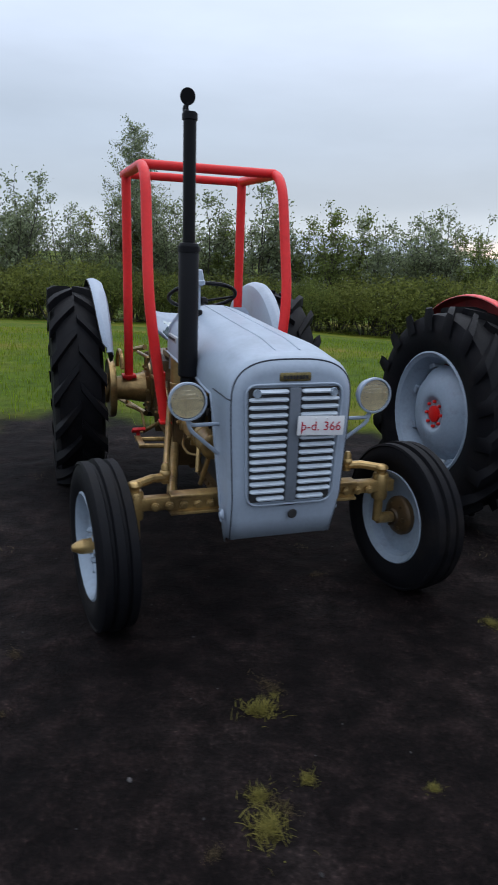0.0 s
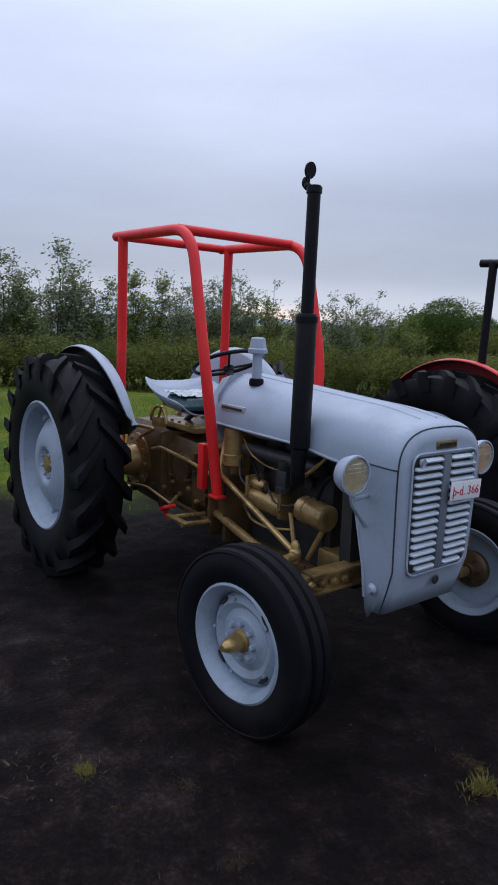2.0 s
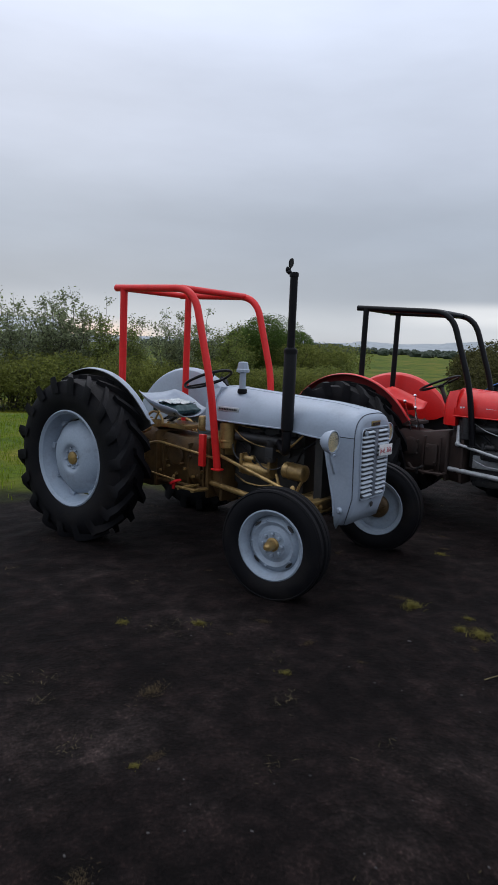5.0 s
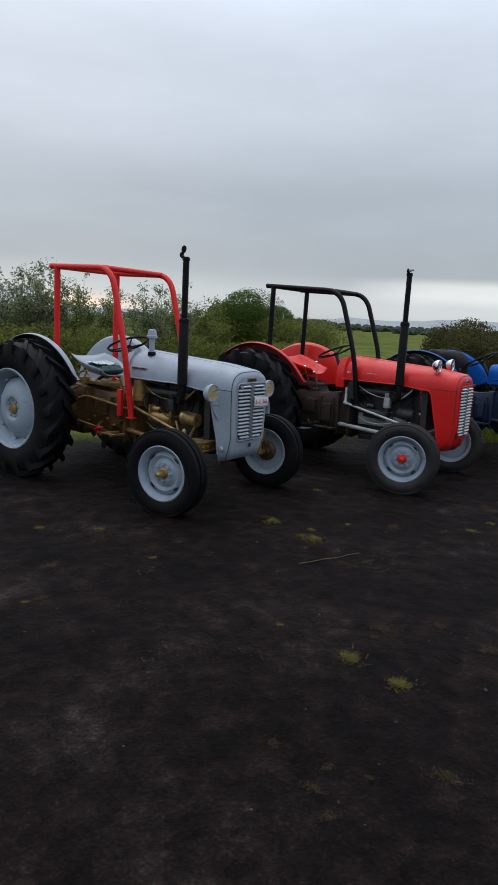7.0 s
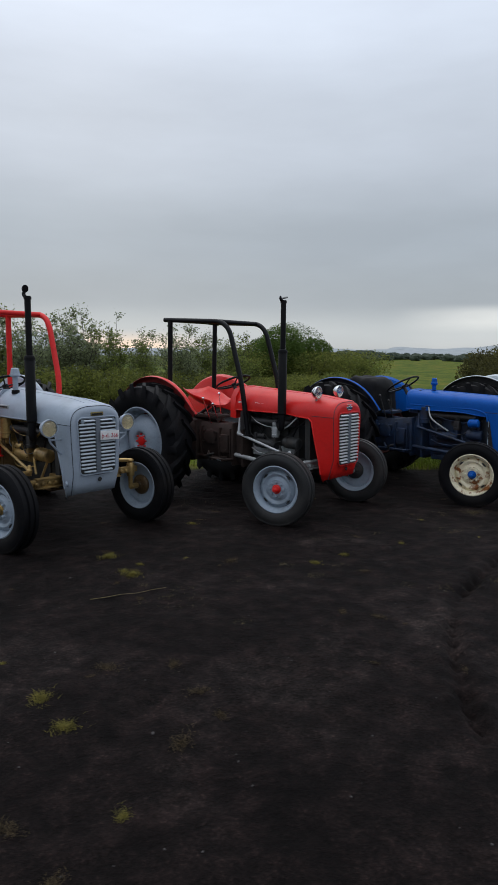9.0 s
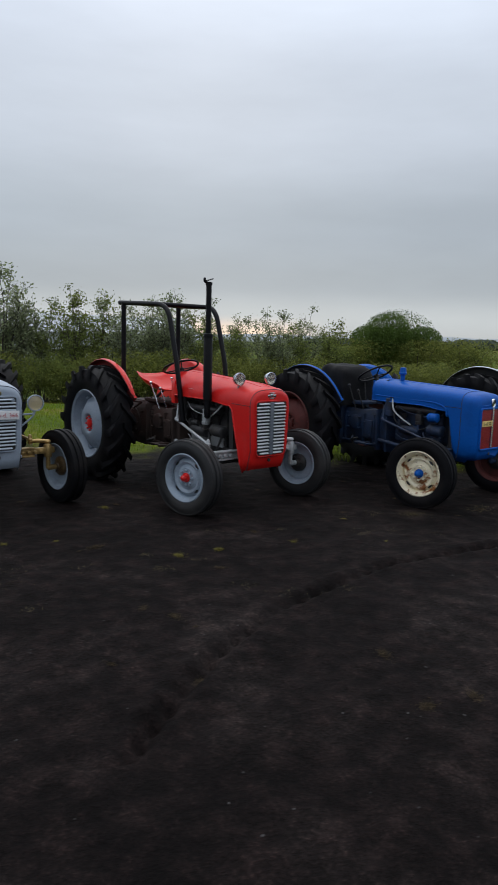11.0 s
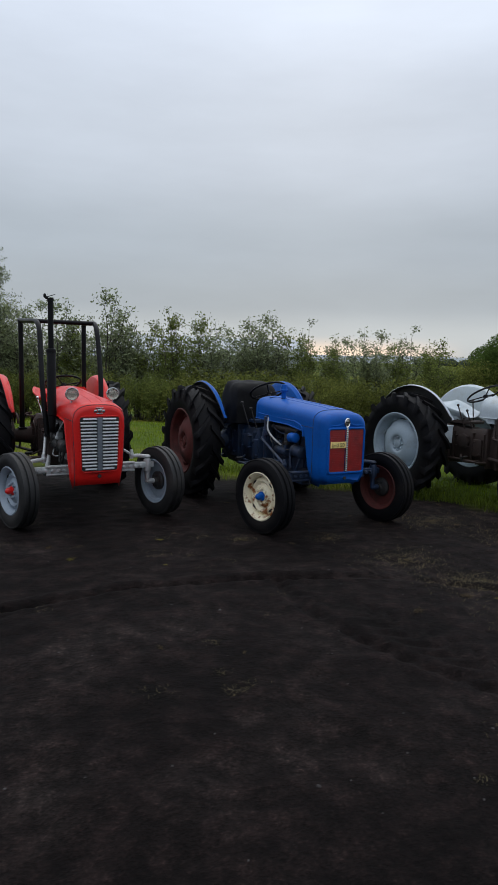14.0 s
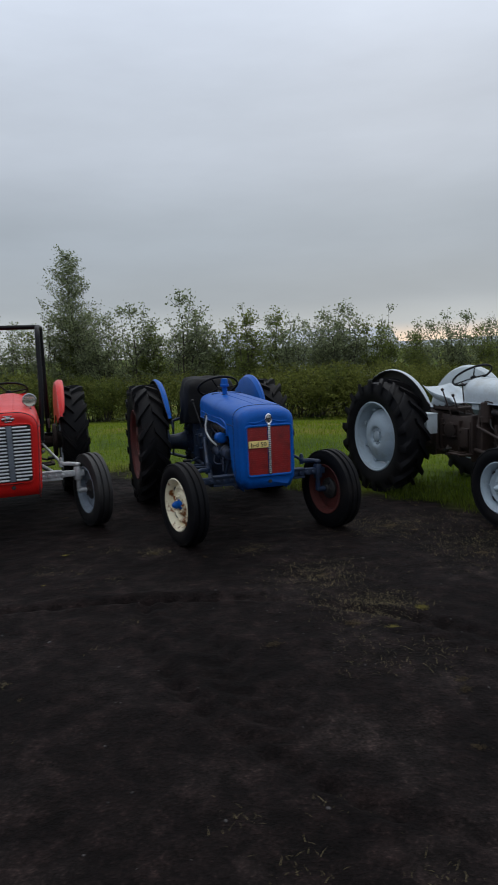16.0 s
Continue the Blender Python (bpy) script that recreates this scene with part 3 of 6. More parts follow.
def pan_seat(parent, at, material, w=0.24, label="stamped steel pan seat with a raised back"):
    """A dished steel seat: deep at the back, open at the front."""
    bm = bmesh.new()
    rings = []
    for i in range(11):
        u = i / 10
        ring = []
        x = 0.40 * u
        hw = w * (0.86 + 0.2 * math.sin(math.pi * min(1, u * 1.2)) - 0.12 * u)
        for j in range(15):
            v = -1 + 2 * j / 14
            edge = abs(v) ** 3.2
            wall = (1 - u) ** 2.6
            rise = 0.16 * wall + 0.15 * edge * (1 - 0.72 * u) * (1 - 0.8 * wall) + 0.02 * u * edge - 0.02 * math.sin(math.pi * u) * (1 - v * v)
            ring.append((at[0] + x - 0.05 * wall * (1 - 0.5 * edge) + 0.03 * edge * (1 - u) ** 4, at[1] + v * hw, at[2] + rise))
        rings.append(ring)
    quads(bm, rings, close=False)
    ob = part("seat", bm, material, parent, label, smooth=60)
    s = ob.modifiers.new("thickness", "SOLIDIFY")
    s.thickness = 0.006
    bm = bmesh.new()
    tube(bm, fillet([(at[0] + 0.22, at[1], at[2] - 0.02), (at[0] + 0.10, at[1], at[2] - 0.10), (at[0] - 0.02, at[1], at[2] - 0.16), (at[0] + 0.12, at[1], at[2] - 0.34)], 0.06), 0.018, 8)
    part("seat_spring", bm, IRON, parent)
    return ob


def headlight(parent, at, r, paint, yaw=0, lens_tint=None):
    m = Matrix.Translation(at) @ Matrix.Rotation(radians(yaw), 4, "Z")
    bm = bmesh.new()
    lathe(bm, [(0.001, -r * 0.95), (r * 0.45, -r * 0.88), (r * 0.8, -r * 0.55), (r * 0.97, -r * 0.1), (r, r * 0.12), (r * 0.99, r * 0.2), (r * 0.90, r * 0.22), (r * 0.86, r * 0.10), (r * 0.6, -r * 0.25), (0.001, -r * 0.5)], 28, "X")
    bmesh.ops.transform(bm, matrix=m, verts=bm.verts)
    lamp = part("headlight", bm, paint, parent, "round headlight with a ribbed glass")
    bm = bmesh.new()
    lathe(bm, [(0.001, -r * 0.40), (r * 0.35, -r * 0.33), (r * 0.62, -r * 0.14), (r * 0.84, r * 0.10)], 24, "X")
    bmesh.ops.transform(bm, matrix=m, verts=bm.verts)
    part("reflector", bm, lens_tint or REFLECTOR, lamp)
    bm = bmesh.new()
    lathe(bm, [(0.001, r * 0.30), (r * 0.4, r * 0.28), (r * 0.7, r * 0.22), (r * 0.88, r * 0.15), (r * 0.86, r * 0.12), (0.001, r * 0.24)], 24, "X")
    for k in (1, 2, 3):
        hh = math.sqrt(max(0.0, 1 - (k / 4) ** 2)) * r * 0.8
        rod(bm, (r * 0.25 * (1 - (k / 5) ** 2) + 0.004, -hh, k * r * 0.2), (r * 0.25 * (1 - (k / 5) ** 2) + 0.004, hh, k * r * 0.2), r * 0.022, 6)
    bmesh.ops.transform(bm, matrix=m, verts=bm.verts)
    part("lens", bm, LENS, lamp, "pale yellowish ribbed glass")
    return lamp


def wheels(tractor, wb, steer, look_rear, look_front, front_y=0.68, rear_y=0.66, rear_r=0.64, front_r=0.345, hub=GOLD, rubber=RUBBER, front_rubber=RUBBER, disc_label="", hub_len=0.075, front_left=None, rear_spin=0.0, rear_x=0.0, rear_hub=None):
    rim_r, disc_r = look_rear
    right, left = Matrix.Rotation(radians(180), 4, "Z"), Matrix()
    z = rear_r - 0.025
    for y, turn in ((-rear_y, right), (rear_y, left)):
        m = Matrix.Translation((rear_x, y, z)) @ turn @ Matrix.Rotation(radians(rear_spin), 4, "Y")
        w = part("rear_wheel", rear_rim(), rim_r, tractor, "large rear wheel rim")
        w.matrix_basis = m
        part("tyre", tyre_rear(rear_r), rubber, w, "black tyre with deep chevron lugs")
        part("disc", rear_disc(), disc_r, w, disc_label)
        for k in range(8):
            a = 2 * math.pi * k / 8
            bm = bmesh.new()
            lathe(bm, [(0.010, 0.076), (0.010, 0.092), (0.006, 0.095)], 6, "Y", (0.075 * math.cos(a), 0, 0.075 * math.sin(a)))
            part("bolt", bm, rear_hub or hub, w)
        bm = bmesh.new()
        lathe(bm, [(0.052, 0.07), (0.05, 0.088), (0.03, 0.094), (0.001, 0.094)], 20)
        part("hub_boss", bm, hub if rear_hub is GREY_RIM else rear_hub or hub, w)
    for y, turn in ((-front_y, right), (front_y, left)):
        paint = look_front if y < 0 or front_left is None else front_left
        m = Matrix.Translation((wb, y, front_r - 0.008)) @ Matrix.Rotation(radians(steer), 4, "Z") @ turn
        w = part("front_wheel", front_rim(), paint, tractor, "small front wheel rim")
        w.matrix_basis = m
        part("tyre", tyre_front(front_r), front_rubber, w, "black ribbed tyre")
        for k in range(4):
            part("slot", slot(radians(45 + 90 * k)), IRON, w)
        part("hub_cap", hub_cap(hub_len), hub, w)
        bm = bmesh.new()
        lathe(bm, [(0.001, -0.055), (0.030, -0.055), (0.036, -0.045), (0.050, -0.040), (0.070, -0.032), (0.086, -0.026), (0.092, -0.018), (0.092, 0.004), (0.07, 0.008)], 28)
        bolts(bm, 6, 0.058, -0.044, 0.010, 0.01)
        part("wheel_back", bm, GOLD_SHADED_GRIME if hub is GOLD else IRON, w, "grimy inner side of the wheel disc")


def front_axle(tractor, wb, steer, paint, z=0.50, half=0.56, front_y=0.68):
    bm = bmesh.new()
    box(bm, (wb, 0, z), (0.06, half * 1.5, 0.082), 0.008)
    for dz in (-0.036, 0.036):
        box(bm, (wb + 0.012, 0, z + dz), (0.07, half * 1.5, 0.014), 0.004)
    for s in (-1, 1):
        box(bm, (wb + 0.002, s * (half - 0.09), z + 0.004), (0.05, 0.30, 0.056), 0.008)
        for k in range(5):
            lathe(bm, [(0.018, 0.036), (0.018, 0.05), (0.010, 0.052), (0.010, 0.058)], 10, "X", (wb, s * (0.25 + k * 0.058), z))
    beam = part("front_axle", bm, paint, tractor, "bolted telescopic front axle beam")
    for s in (-1, 1):
        bm = bmesh.new()
        rod(bm, (wb, s * half, z + 0.075), (wb, s * half, 0.33), 0.021, 14)
        lathe(bm, [(0.034, z - 0.06), (0.037, z - 0.05), (0.037, z + 0.05), (0.032, z + 0.06)], 16, "Z", (wb, s * half, 0))
        rod(bm, (wb, s * half, 0.338), (wb, s * (front_y - 0.01), 0.338), 0.026, 14)
        tube(bm, [(wb, s * half, z + 0.085), (wb - 0.05, s * 0.48, z + 0.09), (wb - 0.07, s * 0.41, z + 0.085)], 0.019, 10)
        ball(bm, (wb, s * half, z + 0.085), 0.032, (1, 1, 0.6))
        part("stub_axle", bm, paint, tractor)
    return beam


def rods(tractor, wb, paint, drag=None):
    for s in (-1, 1):
        bm = bmesh.new()
        rod(bm, (wb - 0.05, s * 0.40, 0.475), (0.90, s * 0.20, 0.50), 0.022, 12)
        ball(bm, (wb - 0.05, s * 0.40, 0.475), 0.036)
        part("radius_rod", bm, paint, tractor)
        bm = bmesh.new()
        rod(bm, (wb - 0.07, s * 0.42, 0.60), (0.98, s * 0.25, 0.74), 0.013, 10)
        ball(bm, (wb - 0.07, s * 0.42, 0.60), 0.026)
        lathe(bm, [(0.018, 0.56), (0.018, 0.635), (0.010, 0.65)], 10, "Z", (wb - 0.07, s * 0.42, 0))
        ball(bm, (0.98, s * 0.24, 0.74), 0.026)
        rod(bm, (0.98, s * 0.24, 0.74), (0.96, s * 0.20, 0.90), 0.016, 8)
        part("drag_link", bm, drag or paint, tractor)


def castings(tractor, wb, box_paint, engine_paint, axle_paint=None):
    """Gearbox, rear axle, engine block and their fittings."""
    axle_paint = axle_paint or box_paint
    bm = bmesh.new()
    st = ((-0.22, 0.16, 0.40, 0.80), (-0.14, 0.20, 0.36, 0.86), (0.16, 0.20, 0.35, 0.86), (0.30, 0.17, 0.38, 0.82), (0.62, 0.16, 0.40, 0.80), (0.86, 0.18, 0.38, 0.84), (1.02, 0.23, 0.36, 0.92))
    rings = []
    for x, hw, z0, z1 in st:
        rings.append([(x, y, z) for y, z in ((-hw * 0.6, z0), (-hw, z0 + 0.10), (-hw, z1 - 0.08), (-hw * 0.7, z1), (hw * 0.7, z1), (hw, z1 - 0.08), (hw, z0 + 0.10), (hw * 0.6, z0))])
    quads(bm, rings)
    for x in (-0.12, 0.30, 0.88, 1.02):
        hw = 0.215 if x < 0.5 else 0.24
        box(bm, (x, 0, 0.61), (0.03, hw * 2, 0.46), 0.02)
    body = part("gearbox", bm, box_paint, tractor, "cast gearbox and rear axle housing")
    for s in (-1, 1):
        bm = bmesh.new()
        lathe(bm, [(0.001, s * 0.20), (0.05, s * 0.20), (0.075, s * 0.196), (0.085, s * 0.19), (0.085, s * 0.15)], 22, "Y", (0.50, 0, 0.66))
        part("side_plate", bm, box_paint, body)
        bm = bmesh.new()
        box(bm, (0.72, s * 0.175, 0.60), (0.12, 0.05, 0.20), 0.012)
        part("clutch_cover", bm, box_paint, body)
        for x, z in ((0.42, 0.72), (0.58, 0.72), (0.42, 0.60), (0.58, 0.60), (0.68, 0.67), (0.76, 0.53), (0.20, 0.74), (0.20, 0.50)):
            bm = bmesh.new()
            lathe(bm, [(0.011, s * 0.17), (0.011, s * 0.214), (0.006, s * 0.217), (0.001, s * 0.217)], 6, "Y", (x, 0, z))
            part("bolt", bm, box_paint, body)
        for x in (0.36, 0.64, 0.80):
            bm = bmesh.new()
            box(bm, (x, s * 0.165, 0.60), (0.018, 0.05, 0.34), 0.006)
            part("rib", bm, box_paint, body)
        bm = bmesh.new()
        rod(bm, (0.30, s * 0.18, 0.44), (0.88, s * 0.19, 0.43), 0.016, 8)
        part("cross_shaft", bm, box_paint, body)
    for s in (-1, 1):
        bm = bmesh.new()
        lathe(bm, [(0.17, s * 0.18), (0.17, s * 0.215), (0.105, s * 0.235), (0.085, s * 0.33), (0.075, s * 0.45), (0.10, s * 0.47), (0.10, s * 0.56)], 24, "Y", (0, 0, 0.615))
        tube_ = part("axle_tube", bm, axle_paint, tractor)
        for k in range(10):
            bm = bmesh.new()
            a = 2 * math.pi * k / 10
            lathe(bm, [(0.011, s * 0.21), (0.011, s * 0.236), (0.006, s * 0.239)], 6, "Y", (0.14 * math.cos(a), 0, 0.615 + 0.14 * math.sin(a)))
            part("bolt", bm, axle_paint, tube_)
        bm = bmesh.new()
        lathe(bm, [(0.14, s * 0.43), (0.19, s * 0.435), (0.195, s * 0.445), (0.195, s * 0.475), (0.19, s * 0.48)], 28, "Y", (0, 0, 0.615))
        part("brake_drum", bm, axle_paint, tractor)
    bm = bmesh.new()
    box(bm, (1.36, 0, 0.69), (0.62, 0.24, 0.34), 0.02)
    box(bm, (1.36, 0, 0.46), (0.60, 0.20, 0.14), 0.03)
    box(bm, (1.36, 0, 0.905), (0.60, 0.22, 0.10), 0.015)
    box(bm, (1.34, 0, 0.985), (0.50, 0.15, 0.07), 0.02)
    part("engine_block", bm, engine_paint, tractor, "cast engine block under the bonnet")
    return body


def louvre_grille(tractor, x, paint, backing, bar_paint, zb=0.585, zt=1.01, wt=0.185, wb_=0.160, n=15, rim=None):
    """Pressed grille: rows of rounded slats on both sides of an upright bar."""
    bm = bmesh.new()
    r = [(x - 0.012, -wb_, zb), (x - 0.012, wb_, zb), (x - 0.012, wt, zt), (x - 0.012, -wt, zt)]
    quads(bm, [r, [(px + 0.010, y, z) for px, y, z in r]])
    g = part("grille", bm, backing, tractor, "louvred grille with an upright middle bar")
    bm = bmesh.new()
    tube(bm, fillet([(x, 0, zb - 0.012), (x, -wb_ - 0.012, zb - 0.012), (x, -wt - 0.012, zt + 0.012), (x, wt + 0.012, zt + 0.012), (x, wb_ + 0.012, zb - 0.012), (x, 0.001, zb - 0.012)], 0.05), 0.0045, 8)
    part("grille_frame", bm, rim or paint, g)
    bm = bmesh.new()
    box(bm, (x, 0, (zb + zt) / 2), (0.020, 0.044, zt - zb), 0.004)
    part("middle_bar", bm, bar_paint, g)
    step = (zt - zb) / n
    for k in range(n):
        z = zb + step * (k + 0.5)
        w = wb_ + (wt - wb_) * (k + 0.5) / n
        short = 0.026 if k in (0, n - 1) else 0.0
        for s in (-1, 1):
            bm = bmesh.new()
            rings = []
            for t in (0.0, 0.06, 0.5, 0.94, 1.0):
                y = s * (0.026 + (w - 0.027 - short) * t)
                e = 0.55 if t in (0.0, 1.0) else 1.0
                rings.append([(x + q * e, y, z + d * step * e) for q, d in ((-0.004, 0.30), (0.008, 0.24), (0.017, 0.02), (0.015, -0.18), (-0.004, -0.24))])
            quads(bm, rings)
            part("slat", bm, paint, g, smooth=50)
    return g


def exhaust(tractor, x, y, base, joint, top, flap):
    bm = bmesh.new()
    lathe(bm, [(0.033, base), (0.033, base + 0.06), (0.042, base + 0.07), (0.042, joint - 0.01), (0.038, joint), (0.022, joint + 0.004)], 18, "Z", (x, y, 0))
    lathe(bm, [(0.046, joint - 0.035), (0.046, joint - 0.012)], 18, "Z", (x, y, 0))
    tube(bm, fillet([(x, y, base + 0.03), (x, y, base - 0.10), (x - 0.16, y * 0.55, base - 0.02)], 0.08), 0.030, 12)
    e = part("exhaust", bm, BLACK, tractor, "upright black exhaust stack")
    bm = bmesh.new()
    lathe(bm, [(0.026, joint), (0.026, top), (0.021, top), (0.021, joint)], 16, "Z", (x, y, 0))
    lathe(bm, [(0.031, top - 0.028), (0.031, top - 0.006)], 16, "Z", (x, y, 0))
    part("pipe", bm, BLACK, e)
    m = Matrix.Translation((x, y, top + 0.005)) @ Matrix.Rotation(radians(flap[1]), 4, "Z")
    bm = bmesh.new()
    ang = radians(flap[0])
    d = Matrix.Translation((-0.035, 0, 0)) @ Matrix.Rotation(-ang, 4, "Y")
    made = bmesh.ops.create_cone(bm, cap_ends=True, segments=20, radius1=0.031, radius2=0.031, depth=0.006, matrix=d @ Matrix.Translation((0.055, 0, 0)))
    box(bm, (0.01, 0, 0), (0.05, 0.012, 0.008), 0.002, d)
    ball(bm, (-0.035, 0, -0.004), 0.016)
    ball(bm, (-0.05, 0, 0.012), 0.017, (0.8, 0.7, 1.3))
    bmesh.ops.transform(bm, matrix=m, verts=bm.verts)
    part("rain_flap", bm, BLACK, e, "hinged rain flap on top of the exhaust")
    return e


def roll_frame(tractor, paint, rear, front, foot, z_rear, z_front, y_rear, y_front, r, knee, label):
    """Bent tube roll-over frame: two side hoops joined by cross tubes."""
    frame_ = None
    for s in (-1, 1):
        bm = bmesh.new()
        off = 0.03
        path = [(rear - 0.09, s * y_rear + off, z_rear), (front, s * y_front + off, z_front), (knee[0], s * (y_front + 0.005) + off * 0.5, knee[1]), (foot[0], s * foot[1] + off * 0.3, foot[2])]
        tube(bm, fillet(path, 0.17, 8), r, 12)
        o = part("roll_frame" if frame_ is None else "side_hoop", bm, paint, tractor if frame_ is None else frame_, label if frame_ is None else "")
        frame_ = frame_ or o
        bm = bmesh.new()
        rod(bm, (rear, s * y_rear + off, z_rear), (rear - 0.02, s * (y_rear - 0.0) + off, 0.62), r * 1.05, 12)
        box(bm, (rear - 0.02, s * y_rear + off, 0.70), (0.10, 0.09, 0.02), 0.004)
        part("rear_post", bm, paint, frame_)
        bm = bmesh.new()
        box(bm, (foot[0], s * foot[1] + off * 0.3, foot[2] - 0.005), (0.075, 0.062, 0.014), 0.004)
        part("foot_plate", bm, paint, frame_)
    bm = bmesh.new()
    rod(bm, (rear - 0.05, -y_rear + 0.03, z_rear), (rear - 0.05, y_rear + 0.03, z_rear), r * 0.9, 12)
    part("cross_tube", bm, paint, frame_)
    bm = bmesh.new()
    rod(bm, (front - 0.12, -y_front + 0.03, z_front + 0.005), (front - 0.12, y_front + 0.03, z_front + 0.005), r * 0.9, 12)
    part("cross_tube", bm, paint, frame_)
    return frame_


def nose_stations(wb, x_nose, z_dash, z_top, zb_rear, zb_nose, hw, n, x_dash=0.92, cut=None, sh=0.17, taper=0.0, square=0.0, sh_nose=None, rad=0.07, inset=0.036, drop=0.055, dense=1.0, lift=0.0):
    """Stations of a bonnet that turns down into the grille shell."""
    cut = cut if cut is not None else x_nose - 0.34
    out = []
    length = x_nose - x_dash
    for i in range(30):
        x = x_dash + (length - rad) * (1 - (1 - i / 29) ** dense)
        t = (x - x_dash) / length
        zt = z_dash + (z_top + 0.03 - z_dash) * t - 0.02 * smooth(0.75, 1.0, t)
        k = smooth(cut, cut + 0.12, x)
        zb = zb_rear + (0.03 * smooth(cut - 0.35, cut, x) * -1) + (zb_nose + lift * (1 - smooth(cut + 0.08, x_nose - 0.06, x)) - zb_rear) * k
        w = hw * (0.94 + 0.06 * math.sin(math.pi * min(1, t * 1.1))) - taper * t
        q = smooth(0.45, 1.0, t)
        out.append((x, w, zt, zb, sh + ((sh_nose or sh) - sh) * q, n + square * q))
    for i in range(1, 9):
        a = math.pi / 2 * i / 8
        x = x_nose - rad + rad * math.sin(a)
        d = 1 - math.cos(a)
        x0, w0, zt0, zb0, sh0, n0 = out[29]
        out.append((x, w0 - inset * d, zt0 - drop * d, zb_nose + 0.012 * d, sh0 - 0.02 * d, n0))
    return out


def solid(ob, t=0.004):
    s = ob.modifiers.new("thickness", "SOLIDIFY")
    s.thickness, s.offset = t, -1
    return ob


def crease(bm, stations, y, r=0.005, lift=0.002):
    """A raised seam along the bonnet top."""
    pts = []
    for x, hw, zt, zb, sh, n in stations[:30]:
        q = min(0.999, abs(y) / hw)
        z = zt - sh + sh * (1 - q ** n) ** (1 / n)
        pts.append((x, y, z + lift))
    tube(bm, pts, r, 6)


# darker than the body paint, for the wheel side of the mudguards
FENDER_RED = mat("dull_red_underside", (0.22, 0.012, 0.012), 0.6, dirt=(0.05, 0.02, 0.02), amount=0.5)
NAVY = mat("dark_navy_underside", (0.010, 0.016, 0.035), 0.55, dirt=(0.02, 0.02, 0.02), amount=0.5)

SLAT = mat("light_grey_slat_paint", (0.50, 0.56, 0.62), 0.4, dirt=(0.34, 0.37, 0.40), amount=0.3, scale=14, vary=0.05)
BRIGHT = mat("bright_silver_slat_paint", (0.68, 0.70, 0.72), 0.35, metal=0.2, dirt=(0.42, 0.43, 0.44), amount=0.3, scale=14, vary=0.05)
BAR = mat("dull_grey_grille_bar", (0.13, 0.15, 0.18), 0.5, dirt=(0.09, 0.10, 0.11), amount=0.4, scale=12, vary=0.06)

# grey tractor with gold castings and a red frame
GREY_AT = pose(-0.525, 4.374, 0, 0, 0, -71.5)
grey = thing("tractor", GREY_AT, "grey-blue vintage tractor with gold-painted castings and red roll frame", "tractor", "row of vintage tractors")
WB = 1.85
wheels(grey, WB, 7, (GREY_RIM, GREY_RIM), GREY_RIM, front_y=0.69, rear_y=0.685, rear_r=0.65, front_r=0.35, rear_x=-0.04, hub=GOLD, disc_label="grey domed wheel disc", rear_spin=11, rear_hub=GREY_RIM)
castings(grey, WB, GOLD_SHADED_GRIME, IRON, GOLD)
front_axle(grey, WB, 7, GOLD)
rods(grey, WB, GOLD)
g_st = nose_stations(WB, 2.13, 1.235, 1.132, 0.985, 0.40, 0.265, 2.25, sh=0.21, square=0.75, sh_nose=0.175, cut=1.88, inset=0.034, drop=0.068, dense=1.7, lift=0.05)
bonnet = solid(part("bonnet", shell(g_st, pinch=0.2), GREY, grey, "grey-blue rounded bonnet and nose shell"))
louvre_grille(grey, 2.136, SLAT, IRON, BAR, 0.582, 1.028, 0.182, 0.164, rim=GREY)
exhaust(grey, 1.63, -0.295, 0.92, 1.53, 2.015, (80, 8))
roll_frame(grey, FRAME_RED, 0.05, 0.80, (1.02, 0.29, 0.635), 1.953, 1.93, 0.37, 0.37, 0.0275, (1.00, 1.25), "red bent-tube roll-over frame")
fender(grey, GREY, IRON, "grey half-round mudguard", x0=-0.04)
steering_wheel(grey, (0.66, 0, 1.265), -24, 0.19)
pan_seat(grey, (0.09, 0, 0.955), GREY)
for s in (-1, 1):
    headlight(grey, (2.03, s * 0.385, 0.965), 0.074, GREY)
    bm = bmesh.new()
    tube(bm, fillet([(1.98, s * 0.25, 0.86), (2.02, s * 0.37, 0.87), (2.02, s * 0.385, 0.90)], 0.02), 0.008, 8)
    tube(bm, fillet([(1.98, s * 0.25, 0.74), (2.02, s * 0.37, 0.85), (2.02, s * 0.385, 0.90)], 0.02), 0.008, 8)
    part("lamp_bracket", bm, GREY, grey)

# red tractor with a black frame
RED_AT = pose(1.794, 4.05, 0, 0, 0, -71.0)
red = thing("tractor", RED_AT, "red vintage tractor with black roll frame and silver grille", "tractor", "row of vintage tractors")
WB_R = 1.85
wheels(red, WB_R, 15, (GREY_RIM, GREY_RIM), GREY_RIM, hub=RED, front_rubber=WORN_RUBBER, disc_label="grey domed wheel disc", hub_len=0.045, rear_spin=4)
castings(red, WB_R, BROWN, IRON)
front_axle(red, WB_R, 15, SILVER)
rods(red, WB_R, SILVER)
r_st = nose_stations(WB_R, 2.17, 1.235, 1.122, 0.985, 0.38, 0.26, 2.25, sh=0.21, square=0.75, sh_nose=0.175, cut=1.89, drop=0.062, dense=1.7, lift=0.05)
solid(part("bonnet", shell(r_st, pinch=0.2), RED, red, "glossy red rounded bonnet and nose shell"))
louvre_grille(red, 2.176, BRIGHT, IRON, BAR, 0.53, 1.01, 0.176, 0.158, 16, RED)
